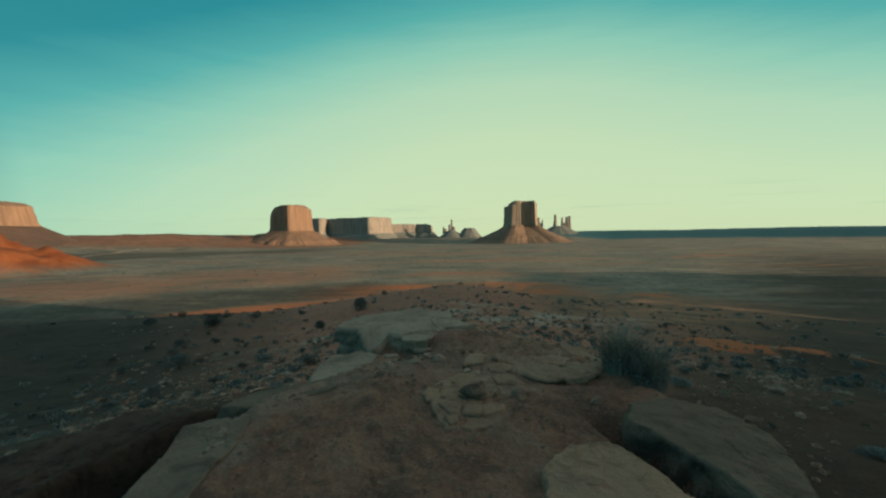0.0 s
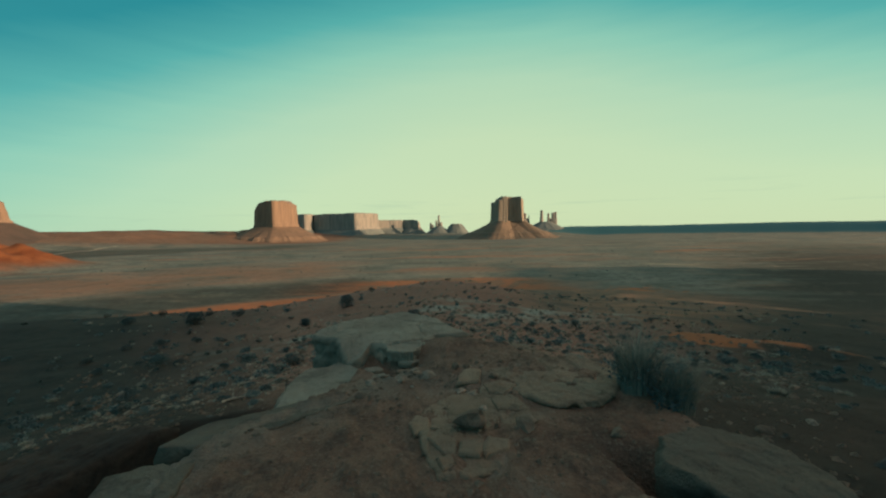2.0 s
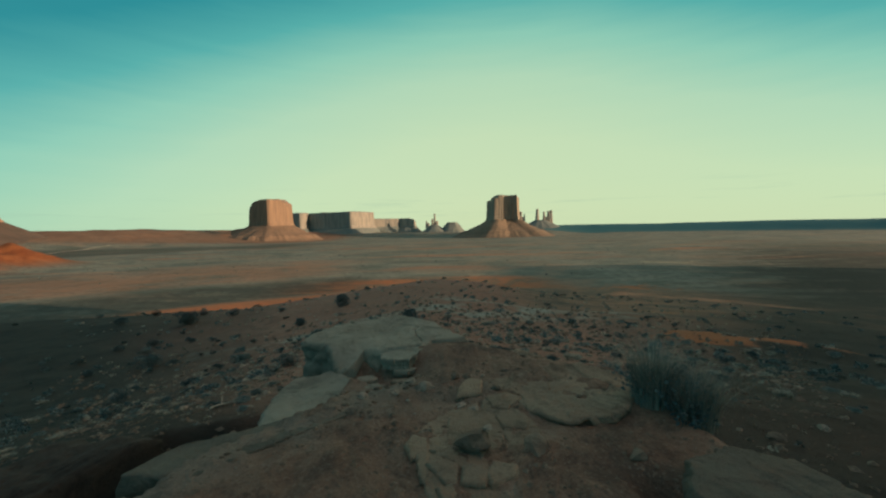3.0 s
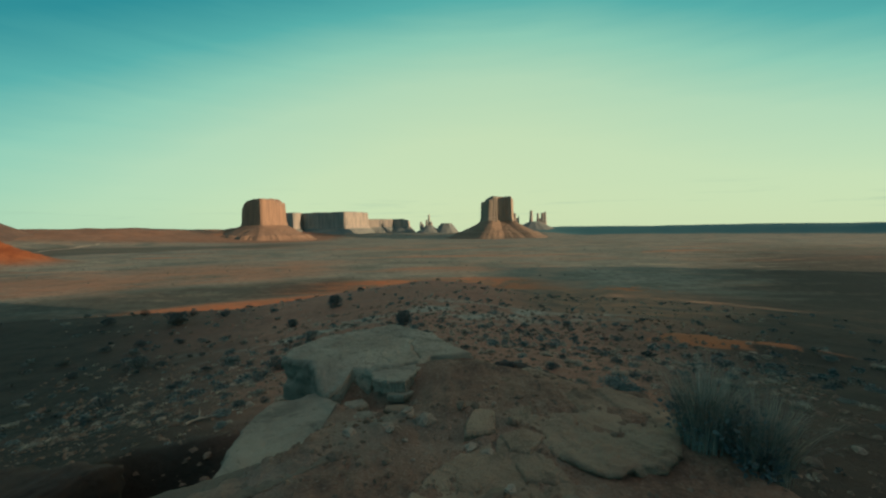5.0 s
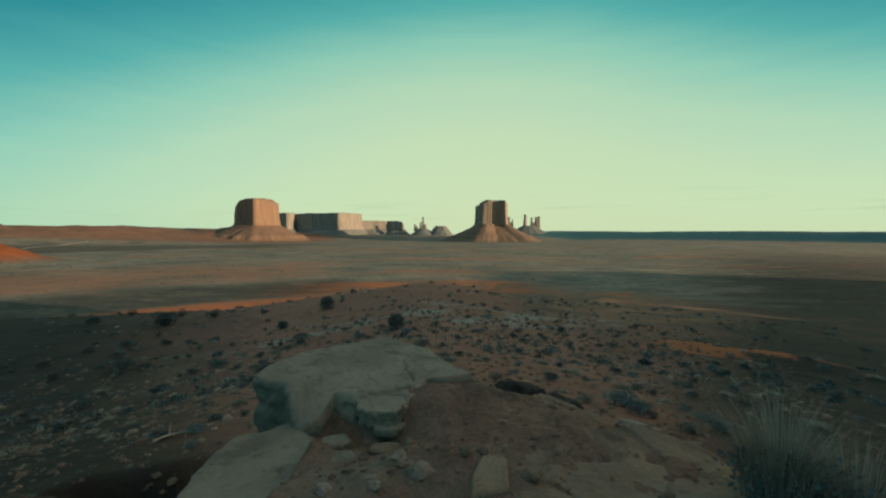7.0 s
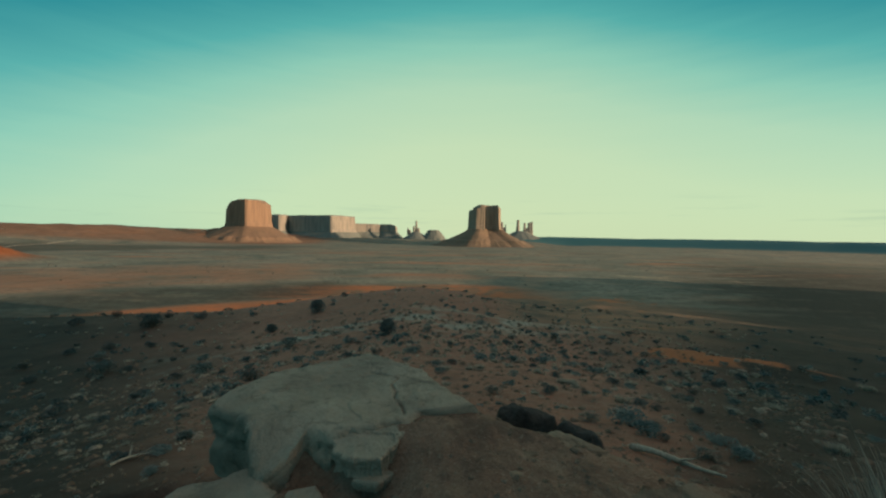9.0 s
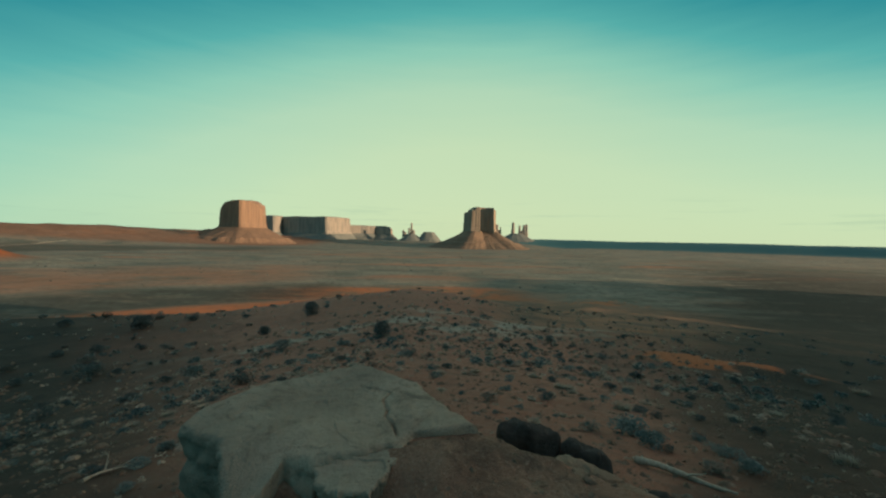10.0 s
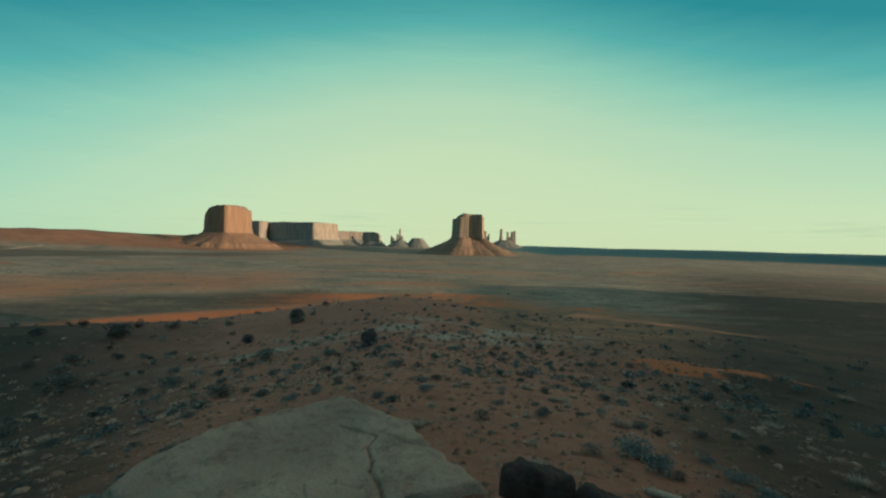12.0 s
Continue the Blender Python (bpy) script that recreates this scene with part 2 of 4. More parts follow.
    # washed brown slope with rust streaks
    wash = n.noise(n.scaled(where, 0.022, 0.030, 0.03), 1.0, 8, 0.68, 0.7)
    rills = n.noise(n.scaled(where, 0.06, 0.075, 0.07), 1.0, 7, 0.7, 0.4)
    brown = n.mix(n.ramp(wash, (0.36, 0), (0.60, 1)), (0.15, 0.098, 0.07), (0.285, 0.165, 0.105))
    brown = n.mix(n.ramp(rills, (0.50, 0), (0.62, 0.8)), brown, (0.075, 0.070, 0.058))
    brown = n.mix(n.ramp(rills, (0.36, 0.7), (0.44, 0)), brown, (0.38, 0.17, 0.08))
    c = n.mix(covers.outputs[0], c, brown)
    c = n.mix(soils.outputs[0], c, gravel)
    c = n.mix(soils.outputs[1], c, sand)
    rust = n.mix(n.ramp(n.noise(where, 0.02, 7, 0.7), (0.4, 0), (0.6, 1)), (0.20, 0.060, 0.022), (0.31, 0.105, 0.038))
    c = n.mix(covers.outputs[2], c, rust)
    # brush cover, also used to paint edge darkening and gully shade into the ground
    brush_shade = n.mix(n.ramp(n.noise(where, 0.25, 8, 0.75), (0.40, 0), (0.60, 1)), (0.018, 0.024, 0.022), (0.042, 0.041, 0.034))
    c = n.mix(covers.outputs[1], c, brush_shade)
    # teal distance haze painted over the far right rim
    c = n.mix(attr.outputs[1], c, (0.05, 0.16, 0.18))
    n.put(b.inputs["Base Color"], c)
    h = n.math("ADD", n.math("MULTIPLY", fine, 0.35), n.math("ADD", n.math("ADD", mid, n.math("MULTIPLY", patch, 1.6)), n.math("MULTIPLY", n.noise(where, 140.0, 3), 0.12)))
    bumped(n, b, h, 1.0, 0.06)
    return m


def rock_material(name, pale, dark, warm, scale=1.0, lichen=0.0, random=True):
    m, n, b = material(name, 0.88)
    where = n.add("NewGeometry").outputs["Position"]
    big = n.noise(where, 1.1 * scale, 5, 0.6, 0.4)
    mid = n.noise(where, 6.0 * scale, 6, 0.7)
    fine = n.noise(where, 60.0 * scale, 4, 0.7)
    c = n.mix(n.ramp(big, (0.36, 0), (0.64, 1)), dark, pale)
    c = n.mix(n.ramp(mid, (0.5, 0), (0.72, 0.6)), c, warm)
    c = n.mix(n.ramp(mid, (0.27, 0.7), (0.42, 0)), c, tuple(v * 0.4 for v in dark))
    stain = n.noise(where, 2.4 * scale, 7, 0.75, 0.6)
    c = n.mix(n.ramp(stain, (0.52, 0), (0.64, 0.65)), c, tuple(v * 0.5 for v in dark))
    bent = n.add("VectorMath")
    n.put(bent.inputs[0], where)
    n.put(bent.inputs[1], n.mix(0.0, n.add("TexNoise", Vector=where, Scale=3.0 * scale, Detail=4.0).outputs[1], (0.0, 0.0, 0.0)))
    web = n.add("TexVoronoi", Vector=bent.outputs[0], Scale=1.7 * scale)
    web.feature = "DISTANCE_TO_EDGE"
    crack = n.math("MULTIPLY", n.ramp(web.outputs["Distance"], (0.0, 1), (0.014, 0)), n.ramp(big, (0.58, 0), (0.66, 1)))
    c = n.mix(n.math("MULTIPLY", crack, 0.12), c, tuple(v * 0.25 for v in dark))
    c = n.mix(n.ramp(fine, (0.6, 0), (0.75, 0.4)), c, tuple(min(1, v * 1.5) for v in pale))
    c = n.mix(n.ramp(fine, (0.28, 0.5), (0.4, 0)), c, tuple(v * 0.45 for v in dark))
    n.put(b.inputs["Base Color"], c)
    h = n.math("ADD", n.math("ADD", mid, n.math("MULTIPLY", stain, 0.8)), n.math("SUBTRACT", n.math("MULTIPLY", fine, 0.3), n.math("MULTIPLY", crack, 0.15)))
    bumped(n, b, h, 0.85, 0.05 / scale)
    return m


def cliff_material(name, pale, dark, foot):
    """Sandstone cliff: upright stains over level beds."""
    m, n, b = material(name, 0.95)
    where = n.add("NewGeometry").outputs["Position"]
    upright = n.noise(n.scaled(where, 0.03, 0.03, 0.0035), 1.0, 7, 0.65, 0.5)
    beds = n.noise(n.scaled(where, 0.0015, 0.0015, 0.05), 1.0, 5, 0.6)
    c = n.mix(n.ramp(upright, (0.36, 0), (0.62, 1)), dark, pale)
    c = n.mix(n.ramp(beds, (0.5, 0), (0.66, 0.3)), c, foot)
    n.put(b.inputs["Base Color"], c)
    bumped(n, b, n.math("ADD", upright, n.math("MULTIPLY", n.noise(where, 0.06, 6), 0.6)), 0.6, 2.0)
    return m


def talus_material(name, a, bb):
    m, n, b = material(name, 0.95)
    where = n.add("NewGeometry").outputs["Position"]
    big = n.noise(where, 0.012, 7, 0.65, 0.4)
    fine = n.noise(where, 0.09, 6, 0.7)
    c = n.mix(n.ramp(big, (0.36, 0), (0.64, 1)), a, bb)
    c = n.mix(n.ramp(fine, (0.52, 0), (0.7, 0.55)), c, tuple(v * 0.5 for v in a))
    n.put(b.inputs["Base Color"], c)
    bumped(n, b, n.math("ADD", fine, big), 0.7, 5.0)
    return m


def leaf_material(name, a, bb, tip):
    m, n, b = material(name, 0.8)
    info = n.add("ObjectInfo").outputs["Random"]
    isle = n.add("NewGeometry").outputs["Random Per Island"]
    c = n.mix(info, a, bb)
    c = n.mix(n.ramp(isle, (0.45, 0), (1.0, 0.9)), c, tip)
    n.put(b.inputs["Base Color"], c)
    return m


def wood_material(name, pale, dark):
    m, n, b = material(name, 0.85)
    where = n.add("TexCoord").outputs["Object"]
    grain = n.noise(n.scaled(where, 30, 30, 3), 1.0, 6, 0.7)
    n.put(b.inputs["Base Color"], n.mix(n.ramp(grain, (0.35, 0), (0.65, 1)), dark, pale))
    bumped(n, b, grain, 0.6, 0.01)
    return m


GROUND = ground_material()
SLAB = rock_material("grey_sandstone", (0.375, 0.33, 0.262), (0.255, 0.226, 0.182), (0.325, 0.255, 0.19))
FLAG = rock_material("brown_flagstone", (0.345, 0.255, 0.183), (0.235, 0.172, 0.126), (0.30, 0.18, 0.118))
RIM = rock_material("weathered_rim_rock", (0.20, 0.175, 0.138), (0.12, 0.107, 0.087), (0.20, 0.138, 0.10))
DARK_ROCK = rock_material("dark_desert_rock", (0.082, 0.082, 0.078), (0.048, 0.049, 0.048), (0.09, 0.078, 0.066))
# ledge base colour darkened for gully shade and the dark lower left edge
LEDGE_ROCK = rock_material("earthy_ledge", (0.085, 0.060, 0.047), (0.048, 0.036, 0.030), (0.10, 0.062, 0.045))
STONE = rock_material("loose_stone", (0.25, 0.19, 0.145), (0.15, 0.11, 0.085), (0.22, 0.12, 0.075), 3.0)
PALE_STONE = rock_material("pale_stone", (0.38, 0.32, 0.26), (0.25, 0.20, 0.16), (0.32, 0.22, 0.16), 2.0)
CLIFF = cliff_material("red_cliff", (0.33, 0.225, 0.155), (0.21, 0.15, 0.11), (0.285, 0.195, 0.14))
CLIFF_TAN = cliff_material("tan_cliff", (0.34, 0.29, 0.225), (0.19, 0.165, 0.135), (0.29, 0.24, 0.185))
# far rock: distance haze put into the base colour, greyer and cooler
CLIFF_HAZED = cliff_material("hazed_far_cliff", (0.37, 0.34, 0.29), (0.22, 0.225, 0.21), (0.31, 0.29, 0.255))
TALUS = talus_material("red_talus", (0.20, 0.14, 0.10), (0.27, 0.18, 0.125))
# debris darkened in its base colour to stand for a shaded slope
TALUS_SHADE = talus_material("shade_talus", (0.105, 0.08, 0.066), (0.145, 0.10, 0.08))
TALUS_TAN = talus_material("tan_talus", (0.185, 0.145, 0.105), (0.25, 0.18, 0.13))
# far debris: grey-green base colour carries the distance haze
TALUS_HAZED = talus_material("hazed_far_talus", (0.165, 0.20, 0.19), (0.22, 0.235, 0.215))
SAGE = leaf_material("sage_leaves", (0.09, 0.14, 0.143), (0.135, 0.19, 0.187), (0.28, 0.325, 0.30))
DARK_LEAF = leaf_material("dark_leaves", (0.055, 0.085, 0.09), (0.08, 0.112, 0.115), (0.15, 0.19, 0.185))
STRAW = leaf_material("dry_straw", (0.36, 0.325, 0.26), (0.30, 0.275, 0.225), (0.50, 0.455, 0.37))
TUFT_LEAF = leaf_material("bunch_grass", (0.15, 0.19, 0.175), (0.15, 0.19, 0.175), (0.36, 0.33, 0.25))
TWIG = wood_material("grey_twig", (0.20, 0.165, 0.13), (0.09, 0.07, 0.055))
BLEACHED = wood_material("bleached_wood", (0.48, 0.43, 0.36), (0.28, 0.24, 0.19))
TRACK = talus_material("pale_track", (0.48, 0.40, 0.31), (0.55, 0.47, 0.37))

# ---- building helpers ----


def part(name, verts, faces, mat, parent=None, label="", smooth=True):
    me = bpy.data.meshes.new(name)
    me.from_pydata([tuple(v) for v in verts], [], [tuple(f) for f in faces])
    me.materials.append(mat)
    if smooth:
        me.polygons.foreach_set("use_smooth", [True] * len(me.polygons))
    me.update()
    ob = new(name, me)
    if parent:
        ob.parent = parent
    if label:
        tagged(ob, label)
    return ob


def rings(nr, nt, closed_top=True):
    """Faces of nr rings of nt vertices, the first ring innermost."""
    f = []
    for i in range(nr - 1):
        for j in range(nt):
            k = (j + 1) % nt
            f.append((i * nt + j, (i + 1) * nt + j, (i + 1) * nt + k, i * nt + k))
    if closed_top:
        f.append(tuple(range(nt)))
    return f


def outline_radius(outline, cx, cy, theta):
    """Distance from the centre to the outline along each angle."""
    pts = np.array(outline, float) - (cx, cy)
    out = np.full(theta.shape, 1e9)
    d = np.stack([np.cos(theta), np.sin(theta)], 1)
    for a, b in zip(pts, np.roll(pts, -1, 0)):
        e = b - a
        den = d[:, 0] * e[1] - d[:, 1] * e[0]
        den = np.where(np.abs(den) < 1e-9, 1e-9, den)
        t = (a[0] * e[1] - a[1] * e[0]) / den
        u = (a[0] * d[:, 1] - a[1] * d[:, 0]) / den
        ok = (t > 0) & (u >= -1e-6) & (u <= 1 + 1e-6)
        out = np.where(ok & (t < out), t, out)
    return out


def slab(name, outline, top, slope, thick, mat, label, category, undercut=0.1, seed=0, bumps=0.03, group="", ragged_edge=1.0, crack=(), fine=1, lip=0.03, rough=0.11, sag=()):
    """A flat-topped rock: outline on the ground, height and slope of its top, thickness, how far its sides lean in."""
    cx, cy = np.mean(outline, 0)
    nt = 220 * fine
    th = np.linspace(0, 2 * math.pi, nt, endpoint=False)
    rad = outline_radius(outline, cx, cy, th)
    rad = rad * (1 + 0.065 * ragged_edge * fbm(np.cos(th) * 4 + seed, np.sin(th) * 4, 4, seed))
    lip = min(lip, 0.3 * thick)
    soft = max(0.04, 0.9 * lip / rad.mean())
    prof = [(f, 0.0) for f in np.linspace(0.02, 1 - soft, 34 * fine)]
    prof += [(1 - soft + soft * math.sin(a), -lip * (1 - math.cos(a))) for a in np.linspace(0.3, math.pi / 2, 6)]
    n_side = 20
    for k in range(1, n_side + 1):
        f = k / n_side
        bed = min(0.10, 0.045 / rad.mean()) * (value_noise(np.array([f * 7.0 + seed * 3.1]), np.array([0.5]), seed + 9)[0] - 0.6) * min(1, 4 * f)
        prof.append((1.0 - undercut * f + bed, -lip - (thick - lip) * f))
    v = []
    for f, dz in prof:
        ragged = 1 + 0.055 * ragged_edge * f * fbm(np.cos(th) * 12 + seed + dz * 9, np.sin(th) * 12 + dz * 7, 4, seed + 3)
        x, y = cx + np.cos(th) * rad * f * ragged, cy + np.sin(th) * rad * f * ragged
        z = top + slope[0] * (x - cx) + slope[1] * (y - cy) + dz
        # worn top in thin broken layers, lower towards the rim here and there
        layer = np.round(3.0 * fbm(x / 0.55, y / 0.55 + seed, 4, seed + 2)) / 3.0
        z = z + bumps * fbm(x / 0.5 + seed, y / 0.5, 5, seed + 1) + bumps * 0.9 * layer + 0.25 * bumps * fbm(x * 14, y * 14, 3, seed + 4)
        for sx, sy, deep, wide in sag:
            z = z - deep * np.exp(-((x - sx) ** 2 + (y - sy) ** 2) / wide ** 2)
        for (ax, ay), (bx, by) in zip(crack, crack[1:]):
            s = np.clip(((x - ax) * (bx - ax) + (y - ay) * (by - ay)) / ((bx - ax) ** 2 + (by - ay) ** 2), 0, 1)
            off = np.hypot(x - ax - s * (bx - ax), y - ay - s * (by - ay)) + 0.006 * fbm(x * 25, y * 25, 2, seed)
            z = z - 0.035 * np.exp(-(off / 0.008) ** 2)
        if dz < -lip:
            push = min(rough, 0.2 * thick) * fbm(np.cos(th) * 4 + seed, np.sin(th) * 4 + dz * 5, 4, seed + 5)
            x, y = x + np.cos(th) * push, y + np.sin(th) * push
            z = z + 0.02 * fbm(th * 9, np.full(nt, dz * 11), 3, seed + 6)
        v += list(zip(x, y, z))
    return tagged(part(name, v, rings(len(prof), nt), mat), label, category, group)


def butte(name, plan, zb, zc, zt, foot, label, seed, cliff_mat, talus_mat, flute=0.03, lean=0.05, crown=None, bench=0.0):
    """A butte: fluted cliff over the corners of its plan from zc to zt, over an apron of debris that runs out at zb."""
    root = tagged(new(name), label, "butte")
    nt = 320
    th = np.linspace(0, 2 * math.pi, nt, endpoint=False)
    ct, st = np.cos(th), np.sin(th)
    lo, hi = np.min(plan, 0), np.max(plan, 0)
    cx, cy = (lo + hi) / 2
    base = outline_radius(plan, cx, cy, th)
    size = base.mean()
    smooth_base = np.mean([np.roll(base, k) for k in range(-7, 8)], 0)
    ribs = 0.7 * fbm(ct * base / size * 9 + seed, st * base / size * 9, 4, seed + 4) - 1.2 * np.abs(fbm(ct * base / size * 6 + seed, st * base / size * 6 + seed, 3, seed + 7))
    base = base + flute * size * ribs

    def ring(r, z):
        return list(zip(cx + ct * r, cy + st * r, z + 0 * th))

    v = []
    fracs = np.concatenate([np.linspace(0.02, 0.9, 18), [0.94, 0.97, 0.99]])
    for f in fracs:
        x, y = ct * base * f, st * base * f
        cap = zt + (zt - zc) * 0.035 * fbm(x / (size * 0.4) + seed, y / (size * 0.4), 3, seed + 1)
        if crown:
            cap = cap - np.interp(cx + x, crown[0], crown[1])
        rim = cap - (zt - zc) * 0.03 * f ** 8
        v += ring(base * f, rim)
    for k in range(1, 31):
        f = k / 30
        bed = 1 + lean * f + 0.004 * math.sin(f * 13 + seed) + (0.025 if f > 0.80 else 0.0) + (0.02 if f > 0.93 else 0.0)
        groove = flute * size * 0.35 * fbm(ct * base / size * 16, st * base / size * 16 + f * 1.5, 3, seed + 9)
        v += ring(base * bed + groove * min(1, 5 * f), rim * (1 - f) + zc * f)
    part("cliff", v, rings(len(fracs) + 30, nt), cliff_mat, root)
    v = []
    for k in range(34):
        f = k / 33
        gully = 1 + 0.09 * f * fbm(ct * 7 + seed, st * 7, 4, seed + 12) + 0.025 * f * fbm(ct * 22, st * 22 + seed, 3, seed + 13)
        fall = (1 - f) ** 1.22
        shelf = bench * (step(0.52, 0.60, f) - step(0.60, 0.74, f)) * (1 + 0.6 * fbm(ct * 9, st * 9 + seed, 3, seed + 15))
        z = zb + (zc + 12 - zb) * fall + shelf + (zc - zb) * 0.05 * fbm(ct * 6 + f * 7, st * 6 + seed, 5, seed + 14) * (1 - f) * min(1, 4 * f) - 6 * f
        v += ring((smooth_base * (1.06 + lean) * (1 - f) + (0.6 * smooth_base + 0.4 * size + foot) * f) * gully, z)
    part("talus", v, rings(34, nt, False), talus_mat, root)
    return root


# ---- ground, one sheet to the horizon ----


def build_ground():
    front = np.radians(np.arange(-64, 64, 0.27))
    rear = np.radians(np.arange(64, 296, 4.0))
    az = np.concatenate([front, rear])
    rr = [0.002, 0.08, 0.16, 0.25]
    while rr[-1] < 4930:
        rr.append(rr[-1] * (1.017 if rr[-1] < 3600 else 1.006))
    rr = np.array(rr)
    A, R = np.meshgrid(az, rr)
    X, Y = 0.2 + R * np.sin(A), 0.6 + R * np.cos(A)
    Z = land(X, Y)
    nr, nt = X.shape
    me = bpy.data.meshes.new("ground")
    idx = np.arange(nr * nt).reshape(nr, nt)
    quads = np.stack([idx[:-1], np.roll(idx, -1, 1)[:-1], np.roll(idx, -1, 1)[1:], idx[1:]], -1).reshape(-1, 4)
    me.vertices.add(nr * nt)
    me.vertices.foreach_set("co", np.stack([X, Y, Z], -1).ravel())
    me.loops.add(quads.size)
    me.loops.foreach_set("vertex_index", quads[:, ::-1].ravel())
    me.polygons.add(len(quads))
    me.polygons.foreach_set("loop_start", np.arange(len(quads)) * 4)
    me.polygons.foreach_set("use_smooth", np.ones(len(quads), bool))
    me.update(calc_edges=True)
    me.validate()
    # kinds of soil: bare stone, red sand, scrub of the plain
    d = np.hypot(X, Y)
    bare = step(0.0, 0.7, fbm(X / 9, Y / 5, 4, 31) + 0.7 * fbm(X / 2.5, Y / 1.8, 4, 36) + 0.5 - 1.2 * np.abs((Y - 60 - 0.2 * X) / 34) - 0.016 * np.abs(X - 3)) * step(30, 40, Y)
    bare = np.maximum(bare, 0.6 * step(0.15, 0.4, fbm(X / 1.6, Y / 1.6, 4, 35)) * step(8, 3, d))
    left = step(60, -60, X - 0.12 * Y)
    wave = 60 * fbm(X / 260, Y / 260, 3, 33)
    sand = step(422, 440, d + 0.15 * wave) * step(500, 466, d + 0.25 * wave) * left
    sand = np.maximum(sand, 0.42 * step(640, 720, d + wave) * step(1150, 900, d + 2 * wave) * step(-100, -330, X))
    sand = np.maximum(sand, step(485, 505, d) * step(610, 560, d + 0.5 * wave) * step(230, 110, np.abs(X + 20)))
    sand = np.maximum(sand, 0.5 * step(0.12, 0.4, fbm(X / 420 + 3, Y / 90, 4, 33)) * step(500, 800, d) * step(2600, 1500, d))
    # red sand mounds and far patch, their colour also standing in for sunlight
    ragged = fbm(X / 7, Y / 5, 4, 38)
    for bx, by, br in ((30, 43.5, 5.2), (30.5, 38.5, 4.0), (35.5, 39, 6.0), (38.5, 37.0, 4.2), (236, 440, 48)):
        sand = np.maximum(sand, step(0.0, 0.5, 0.8 - np.hypot(X - bx, (Y - by) * 1.3) / br + 1.1 * ragged + 0.7 * fbm(X / 1.6, Y / 1.3, 4, 48)))
    scrub = step(110, 330, d)
    # mask for the teal haze painted on the far rim to the right
    rim_haze = step(4180, 4340, d + 60 * fbm(X / 300, Y / 300, 3, 44)) * step(500, 1500, X)
    # vignette painted on both flanks, shade in gully and plain strip, far brush band
    # bearing from a point on the camera's path, to fit its view
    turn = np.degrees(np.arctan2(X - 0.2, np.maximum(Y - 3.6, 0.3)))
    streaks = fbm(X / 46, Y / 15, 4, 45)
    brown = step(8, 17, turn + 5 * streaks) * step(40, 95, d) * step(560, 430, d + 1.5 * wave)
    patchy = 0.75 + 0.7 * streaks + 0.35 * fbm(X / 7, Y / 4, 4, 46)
    brush_shade = step(31, 47, turn + 6 * streaks) * np.clip(patchy + 0.35, 0.82, 1) * step(2600, 900, d) * 0.96
    brush_shade = np.maximum(brush_shade, step(-23, -43, turn + 6 * streaks) * np.clip(patchy + 0.35, 0.82, 1) * step(440, 390, d) * 0.96)
    brush_shade = np.maximum(brush_shade, 0.75 * left * np.clip(patchy + 0.2, 0.3, 1) * step(468, 500, d + 0.25 * wave) * step(690, 600, d + wave) * step(-60, -160, X))
    brush_shade = np.maximum(brush_shade, 0.6 * step(1950, 2200, d + 4 * wave) * step(2900, 2500, d + 4 * wave) * step(-500, -900, X))
    rust = step(0.10, 0.35, np.exp(-(((X + 1330) / 300) ** 2 + ((Y - 1010) / 170) ** 2)))
    rust = np.maximum(rust, 0.55 * step(2900, 3200, d) * step(-700, -1000, X))
    gully = step(-8.0, -6.0, X) * step(-1.2, -1.9, X) * step(9.6, 7.6, Y) * step(-3.0, 0.0, Y)
    brush_shade = np.maximum(brush_shade, 0.85 * gully)
    off = 1 - platform(X, Y)
    me.color_attributes.new("covers", "FLOAT_COLOR", "POINT").data.foreach_set("color", np.stack([brown, brush_shade * off * step(-14, -2, Y) * (1 - 0.85 * step(0.3, 0.7, sand) * step(120, 90, d)), rust, 0 * d + 1], -1).ravel())
    me.color_attributes.new("soils", "FLOAT_COLOR", "POINT").data.foreach_set("color", np.stack([bare, sand * 0.9, scrub, rim_haze], -1).ravel())
    me.materials.append(GROUND)
    return tagged(new("ground", me), "reddish desert soil with gravel, bare rock and scrub", "ground", kind="structure")


build_ground()

# ---- the buttes and mesas of the valley ----
butte("butte", [(-1608, 3410), (-1560, 3345), (-1392, 3268), (-1372, 3272), (-1268, 3405), (-1290, 3560), (-1560, 3570)], -96, 30, 270, 330,
      "red sandstone butte with a lit face above a debris apron", 3, CLIFF, TALUS, 0.022, 0.05,
      ((-1620, -1590, -1530, -1460, -1330, -1310, -1296, -1280, -1260), (100, 62, 16, 0, 0, 20, 22, 52, 70)), 14)
butte("butte", [(503, 3370), (512, 3258), (588, 3262), (605, 3352), (680, 3356), (704, 3284), (738, 3326), (748, 3440), (745, 3690), (510, 3690)], -96, 44, 266, 345,
      "tan sandstone butte with a square top and dark recess", 12, CLIFF_TAN, TALUS_TAN, 0.03, 0.05,
      ((500, 545, 549, 714, 720, 746), (30, 26, 0, 0, 14, 24)), 8)
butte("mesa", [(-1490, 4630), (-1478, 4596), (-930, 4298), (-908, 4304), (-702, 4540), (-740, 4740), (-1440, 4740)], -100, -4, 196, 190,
      "long flat-topped mesa with one lit end", 21, CLIFF_HAZED, TALUS_HAZED, 0.022, 0.03)
